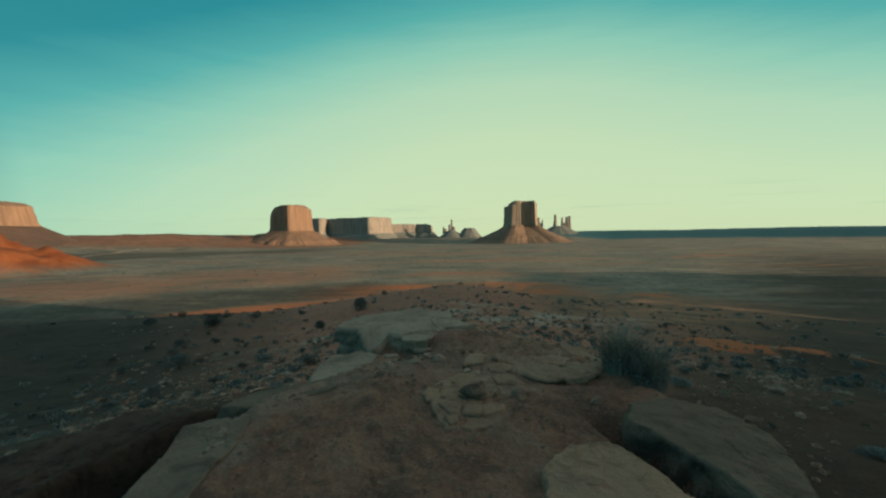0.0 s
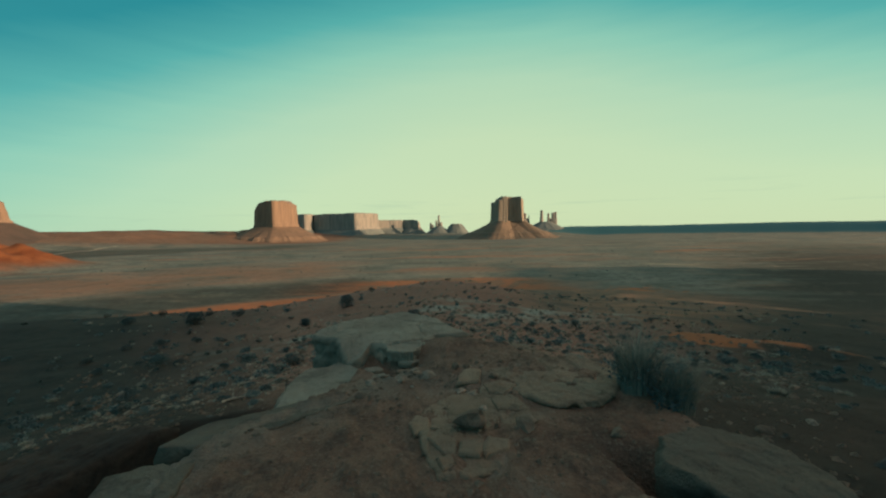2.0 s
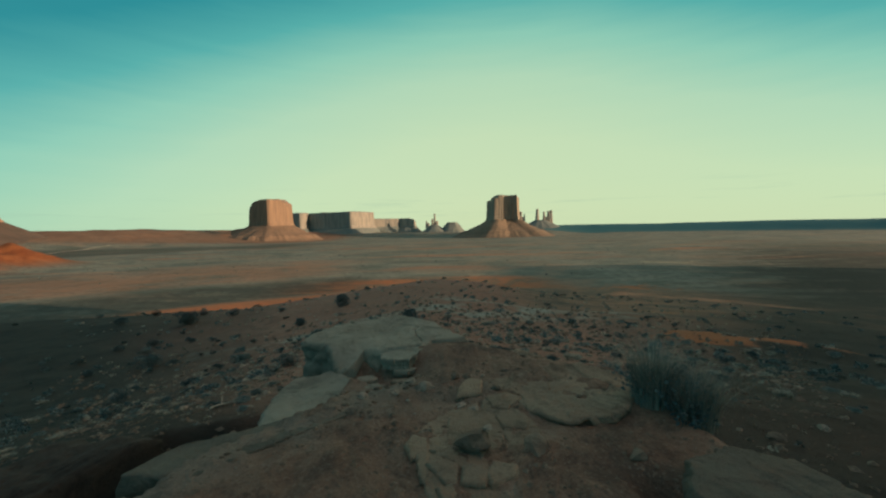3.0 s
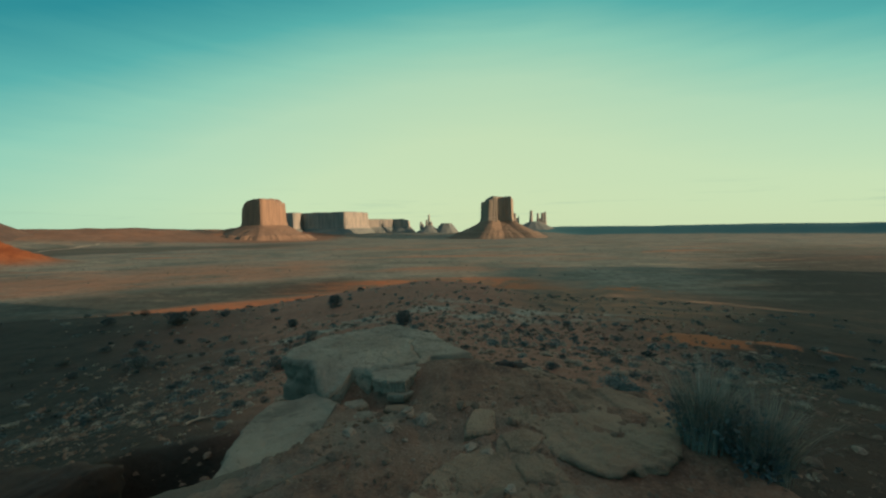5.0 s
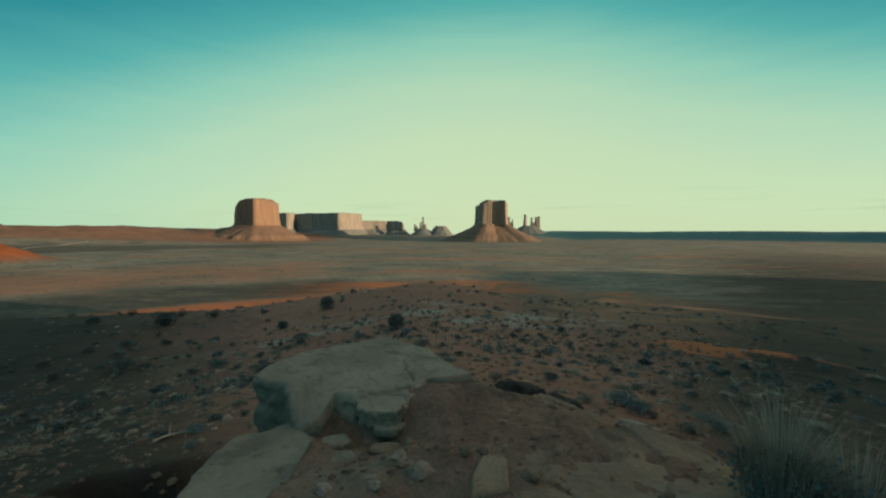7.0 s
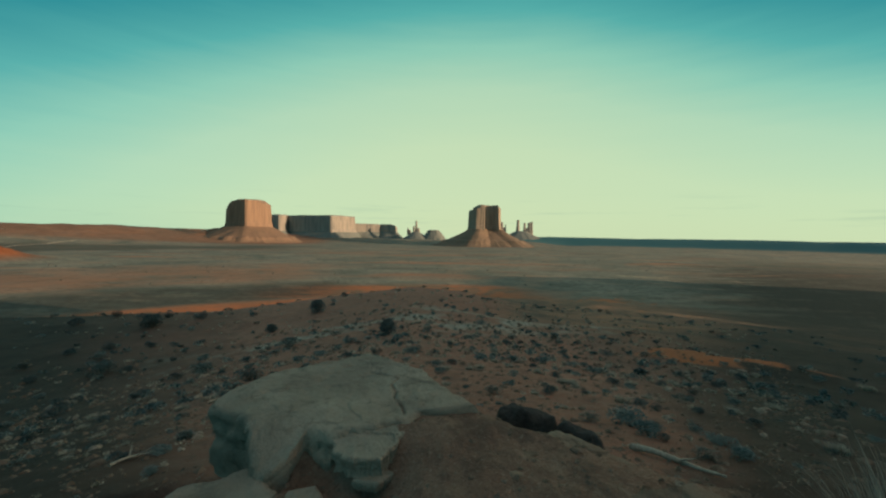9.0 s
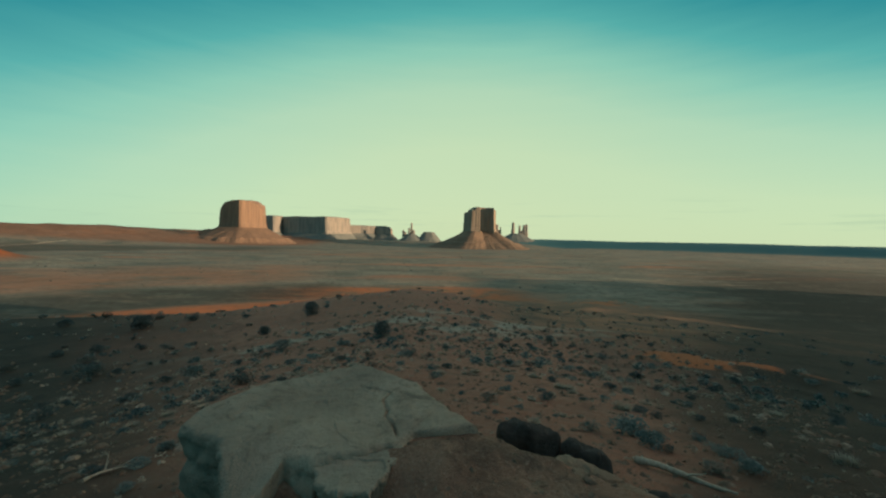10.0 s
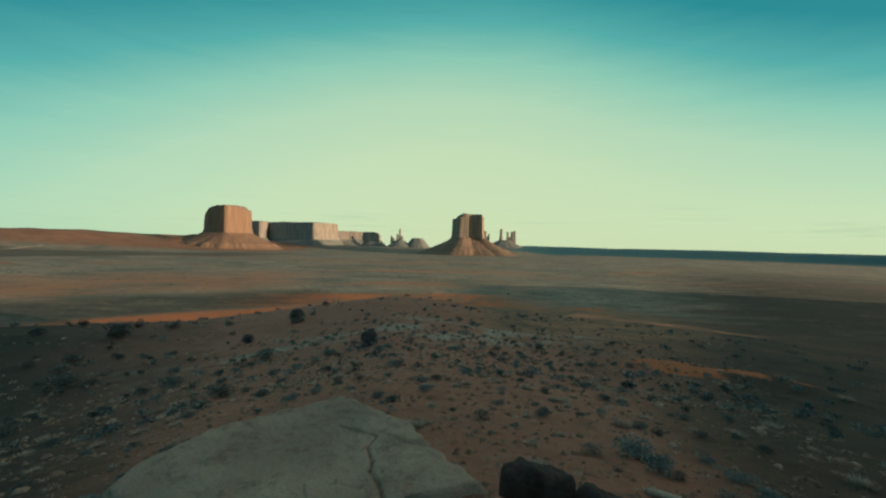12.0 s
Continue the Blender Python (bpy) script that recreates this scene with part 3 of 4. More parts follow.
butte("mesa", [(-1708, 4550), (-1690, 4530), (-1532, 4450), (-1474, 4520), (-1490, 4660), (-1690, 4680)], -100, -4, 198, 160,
      "small mesa beside the long mesa", 27, CLIFF_HAZED, TALUS_HAZED, 0.03, 0.04)
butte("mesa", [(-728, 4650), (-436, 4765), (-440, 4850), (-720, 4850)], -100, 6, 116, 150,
      "low pale mesa far across the valley", 31, CLIFF_HAZED, TALUS_HAZED, 0.03, 0.06)
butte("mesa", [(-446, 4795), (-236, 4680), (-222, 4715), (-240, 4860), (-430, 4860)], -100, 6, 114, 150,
      "low shaded mesa far across the valley", 32, CLIFF_HAZED, TALUS_HAZED, 0.03, 0.06, ((-300, -250, -220), (0, 12, 40)))
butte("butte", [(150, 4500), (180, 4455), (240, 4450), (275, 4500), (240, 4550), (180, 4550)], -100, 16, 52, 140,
      "low rounded butte in the distance", 34, TALUS_HAZED, TALUS_HAZED, 0.03, 0.35)


def spires(cx, cy, label, towers, foot, zc, seed):
    """Thin rock towers on one debris hill."""
    root = tagged(new("rock_spires"), label, "rock spires")
    nt = 96
    th = np.linspace(0, 2 * math.pi, nt, endpoint=False)
    v = []
    for k in range(18):
        f = k / 17
        r = foot * (0.12 + 0.88 * f) * (1 + 0.12 * fbm(np.cos(th) * 4 + seed, np.sin(th) * 4, 3, seed))
        v += list(zip(cx + np.cos(th) * r * 1.2, cy + np.sin(th) * r, -104 + (zc + 104) * (1 - f) ** 1.5 + 0 * th))
    part("debris_hill", v, rings(18, nt), TALUS_HAZED, root)
    for n, (dx, w, zt) in enumerate(towers):
        v = []
        nn = 40
        t2 = np.linspace(0, 2 * math.pi, nn, endpoint=False)
        for k in range(14):
            f = k / 13
            z = zt - (zt - zc + 40) * f
            r = w * (0.72 + 0.4 * f + 0.16 * fbm(np.array([f * 4.0]), np.array([n * 3.3]), 2, seed + n)[0]) * (1 + 0.22 * fbm(np.cos(t2) * 2 + n, np.sin(t2) * 2 + f, 3, seed))
            v += list(zip(cx + dx + np.cos(t2) * r, cy + np.sin(t2) * r, z + 0 * t2))
        part("tower", v, rings(14, nn), CLIFF_HAZED, root)
    return root


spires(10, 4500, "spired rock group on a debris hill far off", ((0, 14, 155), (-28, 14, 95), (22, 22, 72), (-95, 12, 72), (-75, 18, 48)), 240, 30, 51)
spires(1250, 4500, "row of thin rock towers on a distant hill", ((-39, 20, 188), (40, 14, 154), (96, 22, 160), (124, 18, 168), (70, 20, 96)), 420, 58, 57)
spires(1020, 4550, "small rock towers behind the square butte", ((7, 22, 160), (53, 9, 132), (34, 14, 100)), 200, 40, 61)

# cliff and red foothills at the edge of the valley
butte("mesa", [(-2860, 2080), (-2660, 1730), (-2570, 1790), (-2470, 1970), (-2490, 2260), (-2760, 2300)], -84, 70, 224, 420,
      "orange sandstone mesa with a slope coloured as shaded", 71, CLIFF, TALUS_SHADE, 0.03, 0.10, ((-2700, -2550, -2480), (0, 0, 22)))
# high ground added out of view, placed to throw shade over hill and plain
butte("mesa", [(375, -500), (525, -510), (535, 60), (372, 65)], -60, 20, 135, 40, "unseen mesa added to shade the hill", 83, CLIFF, TALUS, 0.03, 0.04)
butte("mesa", [(830, -90), (970, -100), (975, 212), (835, 217)], -84, -20, 58, 60, "unseen low mesa added to shade the slope", 87, CLIFF, TALUS, 0.03, 0.03)
butte("butte", [(1250, 70), (1450, 64), (1460, 290), (1255, 298)], -84, 0, 120, 90, "unseen butte added to shade the plain", 89, CLIFF, TALUS, 0.03, 0.04)


def track():
    """A pale dirt road winding over the plain."""
    px = np.interp(np.linspace(0, 1, 60), (0, 0.3, 0.6, 0.8, 1), (-1560, -1740, -1800, -1815, -1880))
    py = np.interp(np.linspace(0, 1, 60), (0, 0.3, 0.6, 0.8, 1), (1330, 1700, 1930, 2080, 2260))
    v, f = [], []
    for k in range(60):
        x, y = px[k] + 14 * math.sin(k * 0.35), py[k]
        for dx in (-6, 6):
            v.append((x + dx, y, height(x + dx, y) + 1.0))
        if k:
            f.append((2 * k - 2, 2 * k - 1, 2 * k + 1, 2 * k))
    return tagged(part("road", v, f, TRACK), "pale dirt track over the desert plain", "road", kind="structure")


track()

# ---- rock platform ----
slab("rock_slab", [(-1.53, 6.72), (-1.52, 6.9), (-1.44, 7.08), (-1.2, 7.42), (-0.75, 7.68), (-0.32, 7.95), (-0.05, 7.66), (0.3, 7.38), (0.47, 6.98), (0.72, 6.56), (0.5, 6.5), (0.26, 6.48), (0.2, 6.36), (0.0, 6.24), (-0.40, 6.13), (-0.60, 6.24), (-0.66, 6.06), (-0.80, 5.93), (-1.0, 6.18), (-1.13, 6.42), (-1.30, 6.55)],
     0.16, (0.0, 0.012), 0.60, SLAB, "thick grey-green sandstone slab with a cracked top", "rock", 0.02, 3, 0.024, "", 0.75,
     ((-0.26, 7.34), (-0.12, 7.26), (0.04, 7.16), (-0.02, 7.02), (0.03, 6.84), (0.02, 6.74), (0.08, 6.62), (0.12, 6.44)), 2, 0.07, 0.07, ((-0.82, 5.95, 0.17, 0.26), (-1.5, 6.6, 0.05, 0.3)))
slab("rock_slab", [(-0.40, 6.16), (-0.34, 5.98), (-0.24, 5.88), (-0.02, 5.84), (0.06, 5.96), (0.12, 6.12), (0.17, 6.34), (0.02, 6.26)],
     0.125, (0.03, 0.05), 0.13, SLAB, "lower broken layer of the grey slab", "rock", 0.08, 60, 0.035, "", 1.8, (), 1, 0.02)
slab("rock_slab", [(-0.20, 5.98), (-0.20, 5.84), (-0.02, 5.78), (0.08, 5.92), (0.06, 6.06)],
     -0.005, (0.04, -0.03), 0.07, SLAB, "thin flake of grey rock under the broken layer", "rock", 0.06, 62, 0.015)
slab("rock_slab", [(-1.40, 6.05), (-1.46, 5.5), (-1.40, 5.1), (-1.28, 4.6), (-0.9, 4.7), (-0.56, 4.85), (-0.60, 5.3), (-0.64, 5.75), (-0.9, 6.2)],
     -0.10, (0.10, 0.02), 0.9, SLAB, "sloping grey sandstone slab below the thick slab", "rock", 0.05, 14, 0.02, lip=0.07)
slab("rock_slab", [(-1.90, 3.66), (-1.74, 3.2), (-1.58, 2.5), (-1.2, 2.5), (-1.25, 3.3), (-1.35, 3.78)],
     0.06, (0.06, 0.0), 1.4, RIM, "grey rock rim of the platform with a broken edge", "rock", 0.05, 19, 0.03)
slab("rock_slab", [(-1.78, 3.95), (-1.63, 4.28), (-1.13, 4.52), (-0.5, 4.88), (-0.25, 4.78), (-0.7, 4.38), (-1.25, 3.85)],
     0.085, (0.05, -0.03), 1.4, RIM, "grey rock rim with a pale worn edge", "rock", 0.06, 23, 0.02)
slab("rock_slab", [(0.78, 5.06), (0.95, 5.25), (1.17, 5.40), (1.8, 5.45), (2.18, 5.15), (2.1, 4.75), (1.75, 4.4), (1.28, 4.3), (1.06, 4.54)],
     0.140, (-0.02, 0.03), 0.34, FLAG, "broad brown flagstone sunk in red soil", "rock", 0.12, 29, 0.055)
slab("rock_slab", [(0.78, 5.65), (0.95, 6.15), (1.30, 6.3), (1.75, 5.85), (1.55, 5.55), (1.1, 5.5)],
     0.07, (-0.06, -0.06), 0.35, FLAG, "low brown flagstone half buried in soil", "rock", 0.10, 33, 0.05)
slab("rock_slab", [(1.72, 3.51), (1.87, 3.80), (2.32, 4.02), (2.66, 3.90), (2.80, 3.5), (2.60, 3.0), (2.37, 2.6), (2.11, 2.5), (1.95, 3.0)],
     0.085, (-0.12, 0.02), 0.85, RIM, "large tilted sandstone slab beside a dark crevice", "rock", 0.08, 38, 0.03)
slab("rock_slab", [(0.92, 2.95), (1.18, 3.24), (1.47, 3.26), (1.62, 3.04), (1.74, 2.68), (1.8, 2.2), (1.0, 2.2), (0.9, 2.6)],
     0.10, (0.02, 0.02), 0.7, FLAG, "flat brown sandstone slab along a dark crevice", "rock", 0.08, 43, 0.03)
LEDGE = [(-3.95, 7.35), (-4.35, 6.7), (-4.85, 5.75), (-5.25, 4.7), (-5.6, 3.6), (-7.6, 3.8), (-7.2, 6.0), (-5.6, 7.6)]
slab("rock_ledge", LEDGE, -1.66, (0.10, 0.03), 2.8, LEDGE_ROCK, "earth-covered rock ledge, coloured dark as in shade, above a deep gully", "rock", 0.10, 47, 0.07, "", 0.9, lip=0.22)


def boulder(cx, cy, top, long, wide, turn, deep, seed, label):
    """A rounded weathered rock, longer than wide, sunk in the slope."""
    nt, nr = 90, 40
    th = np.linspace(0, 2 * math.pi, nt, endpoint=False)
    co, si = math.cos(radians(turn)), math.sin(radians(turn))
    v = []
    for k in range(nr):
        a = 0.03 + (math.pi * 0.62) * k / (nr - 1)
        flat = math.sin(min(a, math.pi / 2)) ** 0.62
        r = 1 + 0.20 * fbm(np.cos(th) * 2.2 * flat + seed, np.sin(th) * 2.2 * flat + a, 5, seed)
        ux, uy = np.cos(th) * flat * r * long, np.sin(th) * flat * r * wide
        up = math.copysign(abs(math.cos(a)) ** 0.7, math.cos(a))
        z = top - deep * 0.5 + deep * 0.5 * up * (1 if up > 0 else 2.2) + 0.09 * fbm(ux * 6, uy * 6 + seed, 4, seed + 2) - 0.10 * ux
        v += list(zip(cx + ux * co - uy * si, cy + ux * si + uy * co, z))
    return tagged(part("boulder", v, rings(nr, nt), DARK_ROCK), label, "rock")


boulder(1.46, 7.54, -0.32, 0.34, 0.16, -14, 0.5, 53, "dark weathered boulder at the foot of the platform")
boulder(1.92, 7.21, -0.39, 0.24, 0.11, -46, 0.45, 57, "long dark boulder lying below the platform")
boulder(2.75, 7.05, -0.90, 0.40, 0.25, -35, 0.5, 59, "half-buried dark rock beside a fallen branch")
slab("rock_slab", [(-0.62, 5.86), (-0.44, 5.90), (-0.36, 5.76), (-0.48, 5.68), (-0.62, 5.74)], -0.06, (0.05, -0.1), 0.16, SLAB, "broken grey rock layer under the thick slab", "rock", 0.15, 61, 0.02)
slab("rock_slab", [(-0.20, 5.66), (0.02, 5.70), (0.06, 5.56), (-0.08, 5.48), (-0.20, 5.54)], -0.03, (-0.10, -0.10), 0.14, FLAG, "thin grey rock layer under the thick slab", "rock", 0.2, 64, 0.02)
slab("rock_slab", [(-0.52, 5.58), (-0.34, 5.62), (-0.26, 5.52), (-0.33, 5.42), (-0.50, 5.44)], -0.045, (0.05, -0.05), 0.12, SLAB, "small loose flagstone leaning on the slab", "rock", 0.12, 68, 0.015)

CRUST = "flags of broken rock crust"
slab("rock_slab", [(0.10, 4.2), (0.20, 3.75), (0.30, 3.50), (0.48, 3.48), (0.72, 3.58), (0.92, 3.85), (1.08, 4.25), (0.98, 4.60), (0.72, 4.80), (0.42, 4.62), (0.22, 4.45)],
     height(0.58, 4.1) + 0.002, (0.0, 0.02), 0.12, FLAG, "thin brown rock crust broken by many cracks", "rock", 0.06, 66, 0.022, "", 0.9,
     ((0.1, 4.1), (0.32, 4.02), (0.44, 3.86), (0.42, 3.5), (0.45, 3.84), (0.64, 3.78), (0.74, 3.6), (0.66, 3.78), (0.80, 3.98), (1.0, 4.02), (0.80, 4.0), (0.78, 4.3), (0.95, 4.42), (0.78, 4.32), (0.64, 4.5), (0.68, 4.78), (0.62, 4.5), (0.36, 4.36)), 2)
for k, shape in enumerate((
        [(0.40, 4.51), (0.39, 4.26), (0.30, 4.04), (0.44, 3.98), (0.59, 3.90), (0.71, 4.03), (0.78, 4.25), (0.75, 4.48), (0.62, 4.63)],
        [(0.78, 4.47), (0.87, 4.54), (1.04, 4.39), (0.96, 4.28), (0.80, 4.32)],
        [(0.23, 3.90), (0.34, 3.72), (0.41, 3.70), (0.43, 3.87), (0.36, 3.94)],
        [(0.46, 3.84), (0.44, 3.70), (0.57, 3.67), (0.62, 3.79), (0.54, 3.86)],
        [(0.60, 3.77), (0.62, 3.67), (0.78, 3.74), (0.80, 3.84), (0.66, 3.88)],
        [(0.07, 4.13), (0.12, 4.27), (0.22, 4.20), (0.23, 4.04), (0.12, 4.00)],
        [(0.29, 3.66), (0.33, 3.54), (0.41, 3.60), (0.38, 3.70)],
        [(0.74, 4.80), (0.77, 4.63), (0.88, 4.58), (1.04, 4.75), (0.91, 4.86)],
        [(0.51, 4.96), (0.48, 4.81), (0.69, 4.85), (0.73, 5.11), (0.60, 5.17)])):
    mid = np.mean(shape, 0)
    shape = [tuple(mid + 1.14 * (np.array(q) - mid)) for q in shape]
    slab("flagstone", shape, height(*mid) + 0.020 + 0.008 * (k % 3), (0.02 * (k % 2), 0.03), 0.10, FLAG, "thin cracked flagstone lying in red soil", "flagstone", 0.08, 70 + k * 3, 0.012, CRUST)

# ---- loose stones ----


def stone_mesh(name, seed, mat, flat=0.6):
    bm = bmesh.new()
    bmesh.ops.create_icosphere(bm, subdivisions=2, radius=0.5)
    for v in bm.verts:
        p = v.co.copy()
        d = 1 + 0.55 * noise.noise(p * 2.3 + Vector((seed, 0, 0))) + 0.30 * noise.noise(p * 5 + Vector((0, seed, 0)))
        v.co = Vector((p.x * d, p.y * d * 0.8, max(p.z * d * flat, -0.12)))
    for f in bm.faces:
        f.smooth = False
    me = bpy.data.meshes.new(name)
    bm.to_mesh(me)
    bm.free()
    me.materials.append(mat)
    return me


STONES = [stone_mesh("stone", k * 3.7 + 1, STONE if k % 2 else PALE_STONE, 0.42 + 0.09 * k) for k in range(4)]


def stone(x, y, size, k, turn, z=None, label="weathered stone lying on the red soil", group="loose stones"):
    ob = new("stone", STONES[k])
    ob.matrix_world = Matrix.LocRotScale((x, y, (height(x, y) if z is None else z) + 0.06 * size), Euler((0, 0, turn)), (size, size, size))
    return tagged(ob, label, "stone", group)


stone(0.56, 4.05, 0.24, 3, 0.4, 0.14, "round grey stone with a chipped white corner", "")
stone(0.65, 4.06, 0.07, 0, 0.9, 0.24, "white chip of rock resting on a stone", "")
stone(0.97, 4.02, 0.20, 1, 1.2, None, "reddish brown stone half sunk in soil", "")
stone(0.62, 4.62, 0.13, 2, 2.2)
stone(0.05, 5.25, 0.13, 0, 1.2)
stone(0.18, 5.05, 0.16, 2, 0.2)
stone(-0.10, 5.00, 0.09, 0, 0.2)
stone(-0.38, 4.95, 0.11, 2, 2.0)
stone(1.62, 3.9, 0.12, 3, 0.7)
stone(4.4, 5.3, 0.35, 1, 0.6, None, "rust-coloured stone on the slope below the platform")

RUBBLE = random.Random(41)
for k in range(64):
    x, y = RUBBLE.uniform(-0.55, 1.0), RUBBLE.uniform(4.55, 5.75)
    if k > 46:
        x, y = RUBBLE.uniform(0.8, 2.1), RUBBLE.uniform(5.5, 6.3)
    stone(x, y, 0.03 + 0.085 * RUBBLE.random() ** 2.5, RUBBLE.choice((1, 3, 1, 3, 0)), RUBBLE.uniform(0, 6), None, "small angular rubble lying on the platform", "rubble on the platform")

# ---- shrubs, grass and trees ----


def leaf_cloud(rng, count, rx, rz, size, lobes=5, core=0.25):
    """Verts and faces of small leaves in several uneven lobes over a round base."""
    v, f = [], []
    cen = [(rng.uniform(-0.5, 0.5) * rx, rng.uniform(-0.5, 0.5) * rx, rng.uniform(0.35, 0.7) * rz, rng.uniform(0.38, 0.62)) for _ in range(lobes)]
    for _ in range(count):
        cx, cy, cz, lr = rng.choice(cen)
        d = Vector((rng.gauss(0, 1), rng.gauss(0, 1), rng.gauss(0.25, 1))).normalized()
        r = lr * rng.uniform(core, 1.0) ** 0.5
        p = Vector((cx + d.x * r * rx, cy + d.y * r * rx, max(0.02 * rz, cz + d.z * r * rz * 0.75)))
        a = (d + Vector((rng.uniform(-1, 1), rng.uniform(-1, 1), rng.uniform(-0.3, 1)))).normalized()
        b = a.orthogonal().normalized()
        s = size * rng.uniform(0.6, 1.5)
        k = len(v)
        v += [p - b * s * 0.4, p + a * s, p + b * s * 0.4, p - a * s * 0.4]
        f.append((k, k + 1, k + 2, k + 3))
    return v, f


def stem_set(rng, count, rx, rz, thick):
    """A few crooked tapering stems from one foot."""
    v, f = [], []
    for _ in range(count):
        a = rng.uniform(0, 6.28)
        end = Vector((math.cos(a) * rx * rng.uniform(0.2, 0.7), math.sin(a) * rx * rng.uniform(0.2, 0.7), rz * rng.uniform(0.5, 0.9)))
        for i in range(4):
            t = i / 3
            p = end * t + Vector((rng.uniform(-1, 1), rng.uniform(-1, 1), 0)) * rx * 0.05 * t
            w = thick * (1 - 0.75 * t)
            k = len(v)
            v += [p + Vector((w, 0, 0)), p + Vector((-w * 0.5, w * 0.87, 0)), p + Vector((-w * 0.5, -w * 0.87, 0))]
            if i:
                for j in range(3):
                    f.append((k - 3 + j, k - 3 + (j + 1) % 3, k + (j + 1) % 3, k + j))
    return v, f


def blades(rng, count, spread, tall, width, lean=0.5, steps=4):
    """Curved grass blades from one foot."""
    v, f = [], []
    for _ in range(count):
        a, h = rng.uniform(0, 6.28), tall * rng.uniform(0.45, 1.0)
        r = spread * rng.random() ** 0.7
        foot = Vector((math.cos(a) * r, math.sin(a) * r, 0))
        out = Vector((math.cos(a + rng.uniform(-0.7, 0.7)), math.sin(a + rng.uniform(-0.7, 0.7)), 0)) * lean * h * rng.uniform(0.15, 1.0)
        sidev = Vector((-out.y, out.x, 0)).normalized() if out.length > 1e-5 else Vector((1, 0, 0))
        for i in range(steps + 1):
            t = i / steps
            p = foot + out * t ** 1.8 + Vector((0, 0, h * (t - 0.16 * t * t * (1 + lean))))
            w = width * (1 - t * 0.92)
            k = len(v)
            v += [p - sidev * w, p + sidev * w]
            if i:
                f.append((k - 2, k - 1, k + 1, k))
    return v, f


def shrub(kind, seed):
    rng = random.Random(seed)
    root = new("shrub")
    if kind == "sage":
        tagged(root, "grey-green sagebrush growing in red soil", "shrub", "sagebrush on the slope")
        part("stem", *stem_set(rng, 7, 0.42, 0.4, 0.014), TWIG, root)
        part("foliage", *leaf_cloud(rng, 700, 0.45, 0.46, 0.042, 7), SAGE, root, smooth=False)
    elif kind == "dark":
        tagged(root, "dark low desert shrub on red soil", "shrub", "dark shrubs on the slope")
        part("stem", *stem_set(rng, 8, 0.42, 0.45, 0.016), TWIG, root)
        part("foliage", *leaf_cloud(rng, 720, 0.44, 0.5, 0.042, 6), DARK_LEAF, root, smooth=False)
    else:
        root.name = "grass_clump"
        tagged(root, "pale dry grass clump on red soil", "grass clump", "dry grass clumps on the slope")
        part("dry_grass", *blades(rng, 260, 0.32, 0.5, 0.011, 0.6, 3), STRAW, root, smooth=False)
        tagged(part("green_growth", *leaf_cloud(rng, 120, 0.40, 0.20, 0.028, 5), SAGE, root, smooth=False), kind="stuff")
    return root


FIRST = {kind: [shrub(kind, 10 * k + j) for j in range(3)] for k, kind in enumerate(("sage", "dark", "straw"))}
used = {kind: 0 for kind in FIRST}
RNG = random.Random(5)


def plant(kind, x, y, size, tall=1.0):
    """Puts one more plant of a kind on the ground."""
    k = used[kind]
    used[kind] += 1
    m = pose(x, y, height(x, y) - 0.02 * size, 0, 0, RNG.uniform(0, 360))
    src = FIRST[kind][k % 3]
    ob = src if k < 3 else copy_thing(src, m)
    ob.matrix_basis = m
    ob.scale = (size, size, size * tall)
    return ob


DARK_NEAR = [(-55.3, 88.6, 5.0), (-62.4, 105.5, 3.6), (-48.8, 95.0, 3.7), (-77.8, 98.2, 4.1), (-84.0, 118.0, 4.3), (-52.4, 73.2, 2.6), (-36.9, 55.7, 2.1), (-57.0, 71.3, 2.4),
             (-47.4, 54.2, 1.9), (-57.2, 63.6, 2.5), (-44.8, 71.8, 2.6), (-39.3, 69.5, 1.9), (-24.3, 44.3, 1.5), (-17.5, 45.4, 1.6), (-10.8, 30.0, 1.8), (-23.7, 69.6, 2.5),
             (-4.6, 31.3, 1.1), (0.1, 16.6, 0.55), (-31.2, 41.3, 1.4), (-22.0, 35.2, 1.1), (-14.7, 26.1, 0.65), (-27.7, 35.2, 2.3), (-17.9, 22.4, 1.1), (-8.5, 21.5, 0.7)]
DARK_RIGHT = [(17.4, 48.9, 1.6), (13.7, 36.6, 1.1), (18.1, 37.7, 1.4), (7.0, 24.6, 0.6), (6.9, 20.9, 0.6), (8.7, 23.6, 0.5), (11.5, 27.2, 0.6), (9.2, 20.0, 0.75), (33.6, 60.8, 1.5),
              (12.7, 21.8, 0.7), (22.2, 32.1, 0.85), (12.6, 19.4, 0.55), (26.0, 31.8, 1.2), (7.9, 13.1, 0.45), (6.7, 13.1, 0.42), (4.3, 14.6, 0.6), (5.6, 15.1, 0.25), (1.8, 15.0, 0.3),
              (8.1, 11.6, 0.45), (15.0, 15.5, 0.6), (21.0, 21.8, 0.7), (8.9, 13.2, 0.35), (11.4, 42.8, 0.8), (-1.6, 23.5, 0.7), (-6.6, 24.8, 0.9), (-28.8, 62.2, 1.4), (-35.8, 91.9, 2.3), (-18.9, 108.7, 2.8)]
